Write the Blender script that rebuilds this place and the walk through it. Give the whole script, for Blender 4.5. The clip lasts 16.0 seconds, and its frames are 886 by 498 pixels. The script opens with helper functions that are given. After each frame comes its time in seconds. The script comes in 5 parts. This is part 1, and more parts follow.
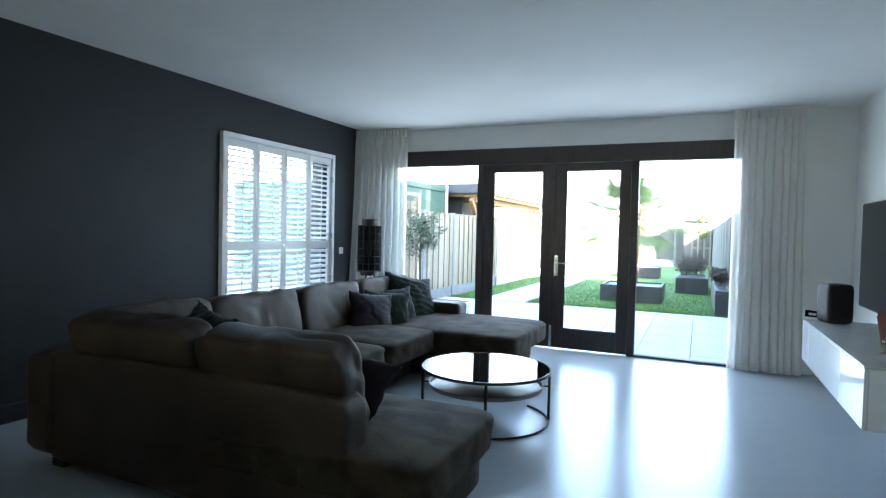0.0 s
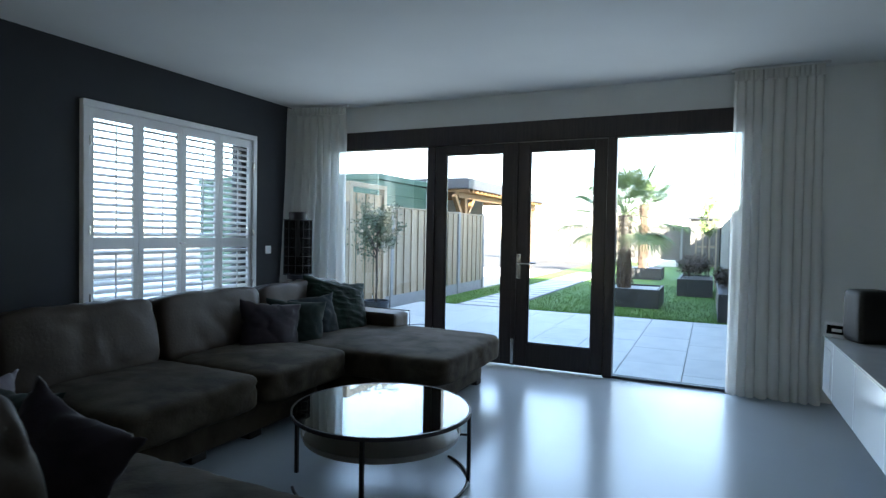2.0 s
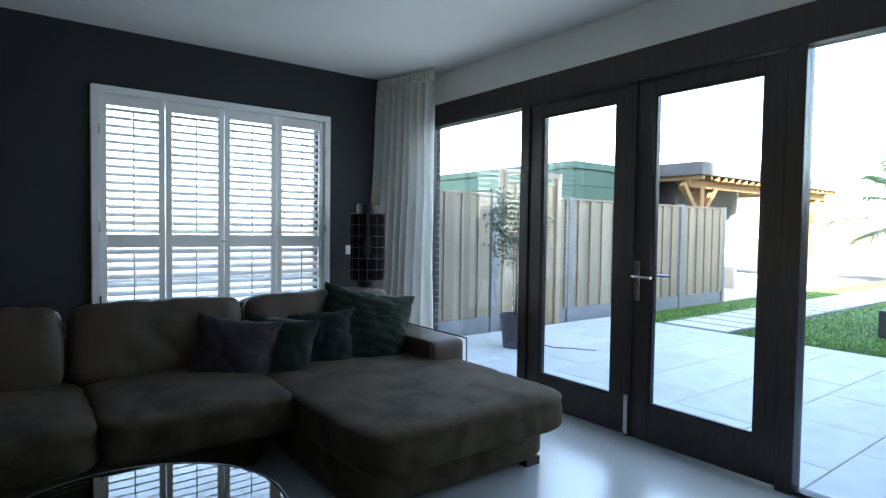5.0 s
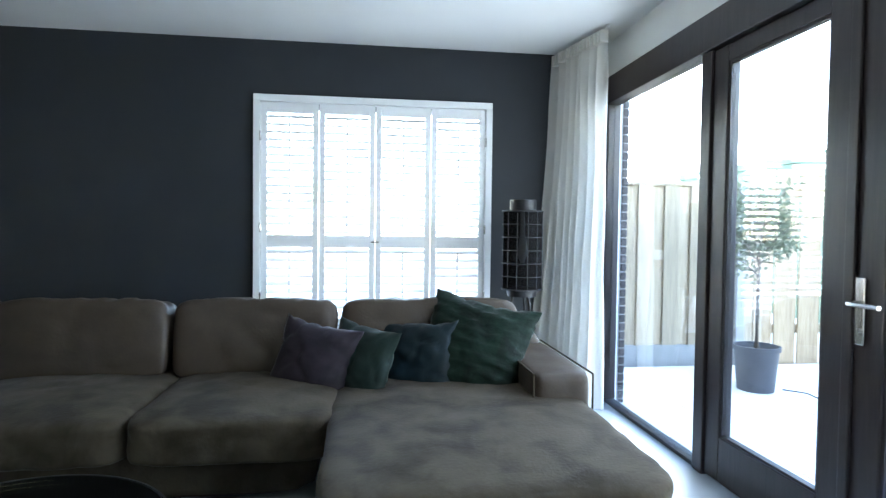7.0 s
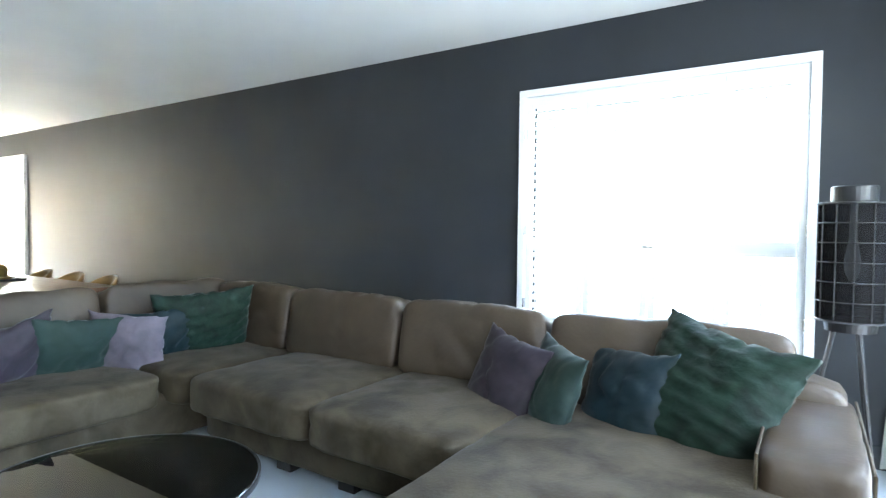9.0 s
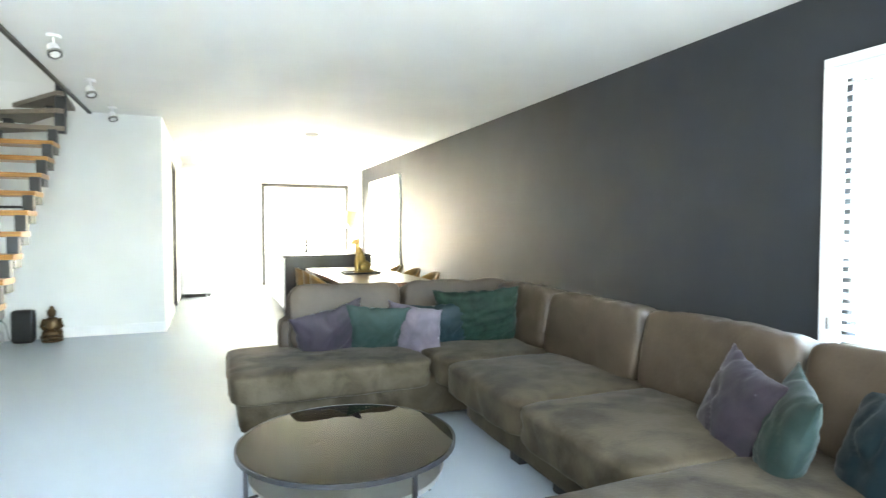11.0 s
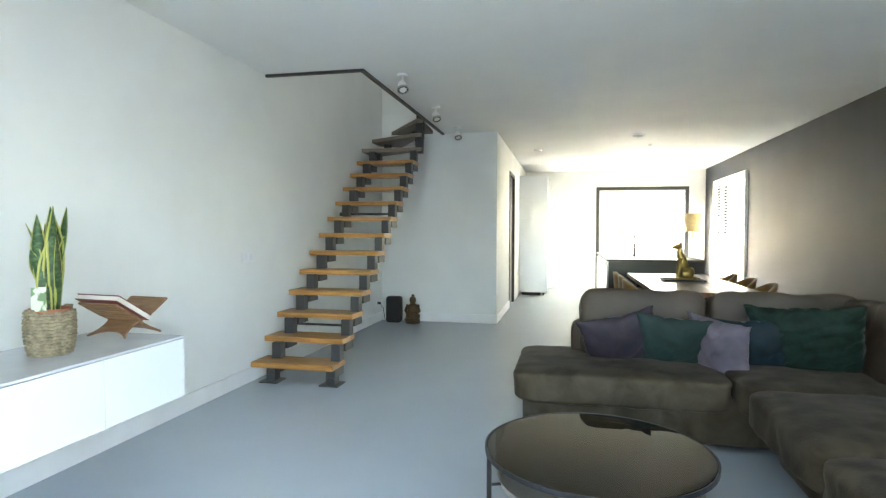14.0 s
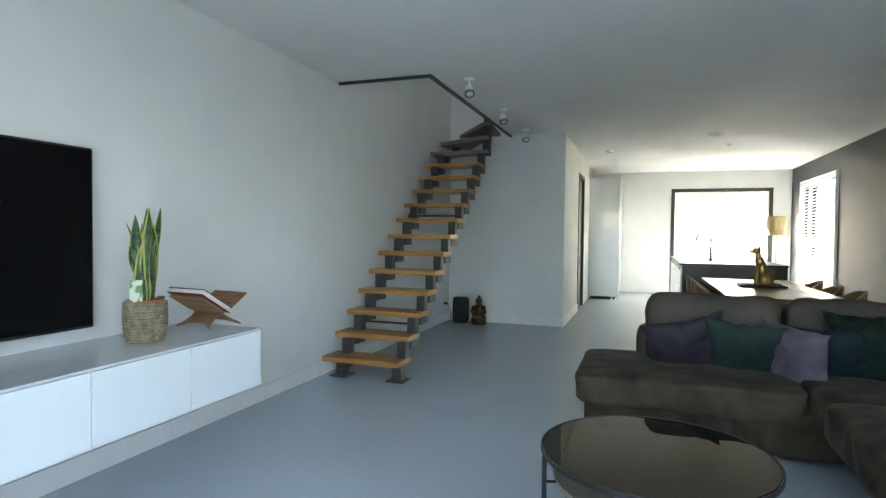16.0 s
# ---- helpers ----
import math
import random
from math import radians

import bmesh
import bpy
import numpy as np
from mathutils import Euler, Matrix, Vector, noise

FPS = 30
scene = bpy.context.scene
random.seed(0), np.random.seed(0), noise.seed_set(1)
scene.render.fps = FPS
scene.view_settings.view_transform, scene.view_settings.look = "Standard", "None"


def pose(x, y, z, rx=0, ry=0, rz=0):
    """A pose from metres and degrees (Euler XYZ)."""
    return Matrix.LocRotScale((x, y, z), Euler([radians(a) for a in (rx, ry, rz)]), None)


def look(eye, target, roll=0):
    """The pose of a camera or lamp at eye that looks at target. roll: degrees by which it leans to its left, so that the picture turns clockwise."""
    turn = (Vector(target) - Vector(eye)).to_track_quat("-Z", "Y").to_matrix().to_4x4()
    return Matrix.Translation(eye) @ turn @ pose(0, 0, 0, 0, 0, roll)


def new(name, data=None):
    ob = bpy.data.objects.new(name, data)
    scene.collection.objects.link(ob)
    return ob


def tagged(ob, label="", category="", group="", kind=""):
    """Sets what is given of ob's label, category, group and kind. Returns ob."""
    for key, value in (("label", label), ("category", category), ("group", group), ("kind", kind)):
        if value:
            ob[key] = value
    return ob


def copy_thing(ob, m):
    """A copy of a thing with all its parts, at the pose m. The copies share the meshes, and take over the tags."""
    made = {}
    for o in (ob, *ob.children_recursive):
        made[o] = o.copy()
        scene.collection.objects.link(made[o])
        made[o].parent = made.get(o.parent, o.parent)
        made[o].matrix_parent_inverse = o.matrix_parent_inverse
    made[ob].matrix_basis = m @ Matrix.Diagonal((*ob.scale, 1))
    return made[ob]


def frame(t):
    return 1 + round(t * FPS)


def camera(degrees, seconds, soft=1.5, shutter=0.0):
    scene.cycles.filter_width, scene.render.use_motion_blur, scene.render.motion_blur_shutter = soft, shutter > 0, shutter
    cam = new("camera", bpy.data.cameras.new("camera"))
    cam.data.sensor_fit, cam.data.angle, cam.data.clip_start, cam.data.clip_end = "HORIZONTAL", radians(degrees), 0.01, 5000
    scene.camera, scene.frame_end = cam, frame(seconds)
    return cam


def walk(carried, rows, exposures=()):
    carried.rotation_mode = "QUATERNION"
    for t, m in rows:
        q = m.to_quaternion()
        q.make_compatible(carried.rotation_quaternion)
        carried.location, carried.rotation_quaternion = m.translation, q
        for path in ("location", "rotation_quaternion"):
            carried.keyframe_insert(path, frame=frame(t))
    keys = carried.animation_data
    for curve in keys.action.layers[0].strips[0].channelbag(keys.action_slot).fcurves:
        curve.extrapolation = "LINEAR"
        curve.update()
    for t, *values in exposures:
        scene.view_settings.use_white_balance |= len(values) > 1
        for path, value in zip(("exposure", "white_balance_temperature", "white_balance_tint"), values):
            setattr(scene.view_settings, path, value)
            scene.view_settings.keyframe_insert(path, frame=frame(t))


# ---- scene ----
cam = camera(75.7, 16.0, soft=1.3, shutter=0.25)
PATH = [
    (0, (4.064, -6.523, 1.313), (3.244, -4.7, 1.252), 1.4),
    (0.5, (4.073, -6.307, 1.306), (3.266, -4.478, 1.242), 1.3),
    (1, (4.141, -5.975, 1.314), (3.322, -4.152, 1.247), 1.2),
    (1.5, (4.13, -5.622, 1.277), (3.306, -3.801, 1.221), 1.0),
    (2, (4.21, -5.223, 1.261), (3.361, -3.413, 1.204), 1.1),
    (2.5, (4.284, -4.818, 1.252), (3.347, -3.052, 1.196), 1.1),
    (3, (4.332, -4.428, 1.259), (3.288, -2.723, 1.197), 1.1),
    (5.5, (4.583, -2.653, 1.25), (2.886, -1.597, 1.181), 0.8),
    (6, (4.499, -2.315, 1.25), (2.704, -1.435, 1.184), 0.8),
    (6.5, (4.451, -2.003, 1.239), (2.533, -1.441, 1.172), 0.7),
    (7, (4.332, -1.718, 1.217), (2.349, -1.462, 1.154), 0.7),
    (7.5, (4.222, -1.436, 1.213), (2.223, -1.479, 1.157), 0.9),
    (8, (4.111, -1.173, 1.208), (2.166, -1.635, 1.154), 0.9),
    (10.5, (3.225, -0.481, 1.233), (2.148, -2.165, 1.161), 0.1),
    (11, (3.239, -0.368, 1.25), (2.488, -2.22, 1.179), 0.0),
    (11.5, (3.14, -0.344, 1.24), (2.72, -2.298, 1.171), -0.1),
    (12, (3.082, -0.364, 1.229), (2.854, -2.35, 1.163), -0.1),
    (12.5, (3.007, -0.413, 1.231), (3.01, -2.412, 1.167), -0.0),
    (13, (2.951, -0.421, 1.243), (3.142, -2.411, 1.178), 0.1),
    (13.5, (2.884, -0.397, 1.241), (3.21, -2.369, 1.18), 0.1),
    (14, (2.84, -0.355, 1.245), (3.267, -2.308, 1.185), 0.2),
    (14.5, (2.814, -0.318, 1.249), (3.327, -2.25, 1.191), 0.3),
    (15, (2.814, -0.31, 1.252), (3.386, -2.225, 1.195), 0.4),
    (15.5, (2.799, -0.3, 1.25), (3.416, -2.202, 1.193), 0.5),
    (16, (2.775, -0.291, 1.239), (3.438, -2.177, 1.185), 0.6),
]

EXPOSURE = [(0, 4.25, 6250, 8), (1.2, 3.92, 6250, 8), (2.5, 2.99, 6200, 8), (3.5, 2.94, 6250, 8), (5.5, 3.82, 6500, 9), (7.5, 5.27, 6550, 10), (8.5, 5.77, 6700, 10),
            (10.4, 6.42, 7150, 9), (11.2, 6.38, 7550, 9), (12, 5.99, 7650, 9), (13, 5.61, 7600, 9), (14, 5.15, 7250, 9), (16, 4.35, 6800, 9)]
walk(cam, [(t, look(eye, target, roll)) for t, eye, target, roll in PATH], EXPOSURE)

# ---- world and sun ----
SUN_DIR = Vector((0.62, -0.66, 0.42)).normalized()
world = bpy.data.worlds.new("sky")
scene.world = world
world.use_nodes = True
wn = world.node_tree.nodes
sky = wn.new("ShaderNodeTexSky")
sky.sky_type, sky.sun_disc = "NISHITA", False
sky.sun_elevation = math.asin(SUN_DIR.z)
sky.sun_rotation = math.atan2(SUN_DIR.x, SUN_DIR.y)
wn["Background"].inputs[1].default_value = 0.15
world.node_tree.links.new(sky.outputs[0], wn["Background"].inputs[0])
sun = new("sun", bpy.data.lights.new("sun", "SUN"))
sun.data.energy, sun.data.angle, sun.data.color = 5.0, radians(0.6), (1.0, 0.95, 0.86)
sun.matrix_world = look(SUN_DIR * 40, (0, 0, 0))


def daylight_lamp(place, target, w, h, watts, color):
    """Area lamp that stands in for skylight, at an opening or under the landing roof."""
    lamp = bpy.data.lights.new("daylight_lamp", "AREA")
    lamp.shape, lamp.size, lamp.size_y, lamp.energy, lamp.color = "RECTANGLE", w, h, watts, color
    ob = new("daylight_lamp", lamp)
    ob.matrix_world = look(place, target)
    return ob


DAY, WARM = (0.80, 0.92, 1.0), (1.0, 0.91, 0.60)
for x0, x1, z0, z1 in ((0.66, 1.58, 0.05, 2.14), (1.80, 2.39, 0.24, 2.03), (2.66, 3.25, 0.24, 2.03), (3.46, 4.38, 0.05, 2.14)):
    daylight_lamp(((x0 + x1) / 2, -0.062, (z0 + z1) / 2), ((x0 + x1) / 2, -2, (z0 + z1) / 2), x1 - x0, z1 - z0, 0.51 * (x1 - x0) * (z1 - z0), DAY)
daylight_lamp((-0.075, -1.68, 1.32), (2, -1.68, 1.32), 1.6, 1.65, 0.32, DAY)
daylight_lamp((1.28, -13.43, 1.35), (1.28, -10, 1.35), 1.75, 1.7, 6.3, WARM)
daylight_lamp((-0.075, -11.49, 1.32), (2, -11.49, 1.32), 1.95, 1.65, 3.6, WARM)
# no opening here: lamp added under the landing roof to brighten the stairwell
daylight_lamp((3.6, -6.5, 5.05), (3.6, -6.5, 0), 1.2, 1.2, 0.5, DAY)


# ---- materials ----
def material(name, color, rough=0.5, metal=0.0, color2=None, scale=6.0, detail=4.0, bump=0.0, bump_scale=60.0, rough2=None,
             mix=0.5, sheen=0.0, transmission=0.0, ior=1.45, coat=0.0, stretch=(1, 1, 1), spread=0.0, ramp=(0.35, 0.7), specular=0.5, warp=0.0):
    """A procedural surface: two colours mixed by noise, fine relief, and a random shift from piece to piece."""
    m = bpy.data.materials.new(name)
    m.use_nodes = True
    t = m.node_tree
    n, l = t.nodes, t.links
    b = n["Principled BSDF"]
    b.inputs["Roughness"].default_value = rough
    b.inputs["Metallic"].default_value = metal
    b.inputs["IOR"].default_value = ior
    b.inputs["Transmission Weight"].default_value = transmission
    b.inputs["Coat Weight"].default_value = coat
    b.inputs["Coat Roughness"].default_value = 0.08
    b.inputs["Specular IOR Level"].default_value = specular
    if sheen:
        b.inputs["Sheen Weight"].default_value = sheen
        b.inputs["Sheen Roughness"].default_value = 0.35
    tc = n.new("ShaderNodeTexCoord")
    mp = n.new("ShaderNodeMapping")
    mp.inputs["Scale"].default_value = stretch
    l.new(tc.outputs["Object"], mp.inputs["Vector"])
    c2 = color2 or tuple(c * 0.9 for c in color)
    ns = n.new("ShaderNodeTexNoise")
    ns.inputs["Scale"].default_value, ns.inputs["Detail"].default_value = scale, detail
    ns.inputs["Distortion"].default_value = warp
    l.new(mp.outputs[0], ns.inputs["Vector"])
    rp = n.new("ShaderNodeMapRange")
    rp.inputs["From Min"].default_value, rp.inputs["From Max"].default_value = ramp
    l.new(ns.outputs["Fac"], rp.inputs["Value"])
    mx = n.new("ShaderNodeMix")
    mx.data_type = "RGBA"
    mx.inputs["A"].default_value, mx.inputs["B"].default_value = (*color, 1), (*c2, 1)
    l.new(rp.outputs[0], mx.inputs["Factor"])
    out = mx.outputs["Result"]
    if spread:
        oi = n.new("ShaderNodeObjectInfo")
        hs = n.new("ShaderNodeHueSaturation")
        mr = n.new("ShaderNodeMapRange")
        mr.inputs["To Min"].default_value, mr.inputs["To Max"].default_value = 1 - spread, 1 + spread
        l.new(oi.outputs["Random"], mr.inputs["Value"])
        l.new(mr.outputs[0], hs.inputs["Value"])
        l.new(out, hs.inputs["Color"])
        out = hs.outputs[0]
    l.new(out, b.inputs["Base Color"])
    if rough2 is not None:
        r2 = n.new("ShaderNodeMapRange")
        r2.inputs["To Min"].default_value, r2.inputs["To Max"].default_value = rough, rough2
        l.new(ns.outputs["Fac"], r2.inputs["Value"])
        l.new(r2.outputs[0], b.inputs["Roughness"])
    if bump:
        fine = n.new("ShaderNodeTexNoise")
        fine.inputs["Scale"].default_value, fine.inputs["Detail"].default_value = bump_scale, 5
        l.new(mp.outputs[0], fine.inputs["Vector"])
        bp = n.new("ShaderNodeBump")
        bp.inputs["Strength"].default_value, bp.inputs["Distance"].default_value = bump, 0.01
        l.new(fine.outputs["Fac"], bp.inputs["Height"])
        l.new(bp.outputs[0], b.inputs["Normal"])
    return m


def cloth(name, color, through_amount=0.5, clear=0.17):
    """Thin woven curtain cloth that lets light through."""
    m = bpy.data.materials.new(name)
    m.use_nodes = True
    t = m.node_tree
    n, l = t.nodes, t.links
    for x in list(n):
        if x.type == "BSDF_PRINCIPLED":
            n.remove(x)
    d, tr, tp = n.new("ShaderNodeBsdfDiffuse"), n.new("ShaderNodeBsdfTranslucent"), n.new("ShaderNodeBsdfTransparent")
    wv = n.new("ShaderNodeTexNoise")
    wv.inputs["Scale"].default_value, wv.inputs["Detail"].default_value = 220, 2
    mx = n.new("ShaderNodeMix")
    mx.data_type = "RGBA"
    mx.inputs["A"].default_value = (*color, 1)
    mx.inputs["B"].default_value = (*(c * 0.88 for c in color), 1)
    l.new(wv.outputs["Fac"], mx.inputs["Factor"])
    a, b2 = n.new("ShaderNodeMixShader"), n.new("ShaderNodeMixShader")
    a.inputs[0].default_value, b2.inputs[0].default_value = through_amount, clear
    for x in (d, tr):
        l.new(mx.outputs["Result"], x.inputs["Color"])
    l.new(d.outputs[0], a.inputs[1]), l.new(tr.outputs[0], a.inputs[2])
    l.new(a.outputs[0], b2.inputs[1]), l.new(tp.outputs[0], b2.inputs[2])
    l.new(b2.outputs[0], n["Material Output"].inputs[0])
    return m


def tinted_glass(name, tint):
    """Smoked glass: a tinted clear body under a mirror-like skin that grows with the angle."""
    m = bpy.data.materials.new(name)
    m.use_nodes = True
    n, l = m.node_tree.nodes, m.node_tree.links
    n.remove(n["Principled BSDF"])
    tp, gl, fr, mx = n.new("ShaderNodeBsdfTransparent"), n.new("ShaderNodeBsdfGlossy"), n.new("ShaderNodeFresnel"), n.new("ShaderNodeMixShader")
    tp.inputs["Color"].default_value = (*tint, 1)
    gl.inputs["Roughness"].default_value = 0.01
    gl.inputs["Color"].default_value = (0.93, 0.92, 0.88, 1)
    fr.inputs["IOR"].default_value = 1.65
    l.new(fr.outputs[0], mx.inputs[0]), l.new(tp.outputs[0], mx.inputs[1]), l.new(gl.outputs[0], mx.inputs[2])
    l.new(mx.outputs[0], n["Material Output"].inputs[0])
    return m


M_FLOOR = material("poured_floor", (0.435, 0.495, 0.55), 0.17, color2=(0.41, 0.465, 0.52), scale=1.2, bump=0.02, bump_scale=9, rough2=0.30)
M_DARKWALL = material("dark_wall_paint", (0.014, 0.0175, 0.0235), 0.66, color2=(0.0185, 0.022, 0.028), scale=2.5, bump=0.05, bump_scale=180, specular=0.55)
M_WALL = material("white_wall_paint", (0.76, 0.765, 0.745), 0.75, color2=(0.71, 0.715, 0.695), scale=1.6, bump=0.06, bump_scale=160)
M_CEIL = material("ceiling_paint", (0.78, 0.78, 0.77), 0.8, color2=(0.74, 0.74, 0.735), scale=1.4, bump=0.05, bump_scale=140)
M_TRIM = material("white_trim", (0.78, 0.78, 0.78), 0.4, color2=(0.74, 0.74, 0.74))
M_FRAME = material("dark_stained_wood", (0.035, 0.026, 0.026), 0.38, color2=(0.022, 0.017, 0.018), scale=5, stretch=(12, 12, 1), bump=0.08, bump_scale=14)
M_ANTHRA = material("anthracite_frame", (0.05, 0.052, 0.055), 0.45)
M_GLASS = material("window_glass", (1, 1, 1), 0.0, transmission=1.0, color2=(1, 1, 1))
M_SHUTTER = material("shutter_paint", (0.78, 0.79, 0.80), 0.35, color2=(0.75, 0.76, 0.77))
M_CURTAIN = cloth("curtain_cloth", (0.92, 0.905, 0.865), 0.52)
M_SOFA = material("sofa_suede", (0.058, 0.046, 0.030), 0.7, color2=(0.0225, 0.0165, 0.0095), scale=5.5, detail=8, bump=0.2, bump_scale=70, sheen=0.05, rough2=0.88, ramp=(0.38, 0.66), specular=0.25, warp=0.4)
M_SOFABACK = material("smooth_sofa_leather", (0.050, 0.034, 0.022), 0.46, color2=(0.029, 0.020, 0.0125), scale=4, detail=7, bump=0.14, bump_scale=60, rough2=0.62, warp=0.4)
M_PURPLE = material("purple_velvet", (0.027, 0.021, 0.030), 0.6, color2=(0.013, 0.010, 0.0155), scale=7, bump=0.25, bump_scale=16, sheen=0.13, specular=0.25, warp=0.6)
M_LILAC = material("lilac_velvet", (0.118, 0.103, 0.128), 0.6, color2=(0.066, 0.057, 0.075), scale=7, bump=0.25, bump_scale=16, sheen=0.13, specular=0.25, warp=0.6)
M_GREEN = material("green_velvet", (0.0135, 0.029, 0.026), 0.62, color2=(0.0075, 0.017, 0.015), scale=7, bump=0.2, bump_scale=16, sheen=0.12, specular=0.22, warp=0.6)
M_DKGREEN = material("dark_green_plush", (0.006, 0.020, 0.0135), 0.7, color2=(0.002, 0.007, 0.005), scale=10, bump=0.5, bump_scale=24, sheen=0.13, specular=0.2, warp=1.0)
M_TEAL = material("teal_velvet", (0.004, 0.0145, 0.020), 0.6, color2=(0.0025, 0.009, 0.012), scale=7, bump=0.2, bump_scale=18, sheen=0.12, specular=0.22, warp=0.6)
M_BLACK = material("black_metal", (0.018, 0.018, 0.02), 0.4, metal=0.4)
M_TABLEGLASS = tinted_glass("smoked_glass", (0.34, 0.335, 0.26))
M_TRAY = material("metal_tray", (0.28, 0.265, 0.235), 0.38, metal=0.3, color2=(0.23, 0.215, 0.19))
M_GLOSSWHITE = material("white_lacquer", (0.80, 0.82, 0.84), 0.12, color2=(0.79, 0.81, 0.83), coat=0.4)
M_CABTOP = material("cabinet_top", (0.60, 0.62, 0.64), 0.18)
M_OAK = material("oak_tread", (0.44, 0.215, 0.06), 0.34, color2=(0.26, 0.115, 0.03), scale=3, stretch=(1.2, 16, 16), bump=0.05, bump_scale=30, spread=0.1)
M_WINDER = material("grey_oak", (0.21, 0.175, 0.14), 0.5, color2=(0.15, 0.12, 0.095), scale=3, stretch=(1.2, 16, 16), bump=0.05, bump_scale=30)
M_STEEL = material("grey_steel", (0.045, 0.047, 0.05), 0.42, metal=0.3)
M_CHROME = material("brushed_steel", (0.62, 0.61, 0.60), 0.25, metal=1.0)
M_SCREEN = material("tv_screen", (0.004, 0.004, 0.005), 0.22, specular=0.25)
M_BLACKPLASTIC = material("black_plastic", (0.012, 0.012, 0.013), 0.5, bump=0.2, bump_scale=300)


# ---- building blocks ----
def part(name, bm, mat, parent=None, label="", smooth=False):
    """Links a bmesh as one mesh object, under its thing if one is given."""
    me = bpy.data.meshes.new(name)
    if smooth:
        for f in bm.faces:
            f.smooth = True
    bm.to_mesh(me)
    bm.free()
    me.materials.append(mat)
    ob = new(name, me)
    if parent is not None:
        ob.parent = parent
        ob.matrix_parent_inverse = Matrix.Translation(-parent.location)
    if label:
        ob["label"] = label
    return ob


def thing(name, x, y, z, label, category, group=""):
    ob = new(name)
    ob.location = (x, y, z)
    ob.empty_display_size = 0.1
    return tagged(ob, label, category, group)


def setting(name, bm, mat, label="", parent=None):
    return tagged(part(name, bm, mat, parent, label), kind="structure")


def box(x0, x1, y0, y1, z0, z1, bevel=0.0, bm=None, segments=2):
    b = bmesh.new()
    bmesh.ops.create_cube(b, size=1)
    for v in b.verts:
        v.co = Vector((x0 + (v.co.x + 0.5) * (x1 - x0), y0 + (v.co.y + 0.5) * (y1 - y0), z0 + (v.co.z + 0.5) * (z1 - z0)))
    if bevel:
        bmesh.ops.bevel(b, geom=b.edges[:], offset=bevel, segments=segments, affect="EDGES", profile=0.5)
    return merge(bm, b)


def merge(bm, b):
    if bm is None:
        return b
    me = bpy.data.meshes.new("tmp")
    b.to_mesh(me)
    b.free()
    bm.from_mesh(me)
    bpy.data.meshes.remove(me)
    return bm


def tube(a, b, r, r2=None, segs=12, bm=None):
    a, b = Vector(a), Vector(b)
    d = b - a
    c = bmesh.new()
    bmesh.ops.create_cone(c, cap_ends=True, segments=segs, radius1=r, radius2=r if r2 is None else r2, depth=d.length)
    c.transform(Matrix.Translation((a + b) / 2) @ d.to_track_quat("Z", "Y").to_matrix().to_4x4())
    return merge(bm, c)


def lathe(profile, segs=32, at=(0, 0, 0), bm=None, close=True):
    """Turns a profile of (radius, height) about the upright axis."""
    c = bmesh.new()
    rings = []
    for r, z in profile:
        rings.append([c.verts.new((at[0] + r * math.cos(2 * math.pi * i / segs), at[1] + r * math.sin(2 * math.pi * i / segs), at[2] + z)) for i in range(segs)])
    for p, q in zip(rings, rings[1:]):
        for i in range(segs):
            j = (i + 1) % segs
            c.faces.new((p[i], p[j], q[j], q[i]))
    if close:
        c.faces.new(rings[0][::-1])
        c.faces.new(rings[-1])
    return merge(bm, c)


def path_tube(points, r, segs=8, bm=None, closed=False):
    """A round bar that follows points."""
    c = bmesh.new()
    pts = [Vector(p) for p in points]
    rings = []
    for i, p in enumerate(pts):
        a = pts[i - 1] if (i > 0 or closed) else p
        b = pts[(i + 1) % len(pts)] if (i < len(pts) - 1 or closed) else p
        q = (b - a).to_track_quat("Z", "Y").to_matrix()
        rr = r[i] if isinstance(r, (list, tuple)) else r
        rings.append([c.verts.new(p + q @ Vector((rr * math.cos(2 * math.pi * k / segs), rr * math.sin(2 * math.pi * k / segs), 0))) for k in range(segs)])
    pairs = list(zip(rings, rings[1:])) + ([(rings[-1], rings[0])] if closed else [])
    for p, q in pairs:
        for k in range(segs):
            c.faces.new((p[k], p[(k + 1) % segs], q[(k + 1) % segs], q[k]))
    if not closed:
        c.faces.new(rings[0][::-1]), c.faces.new(rings[-1])
    return merge(bm, c)


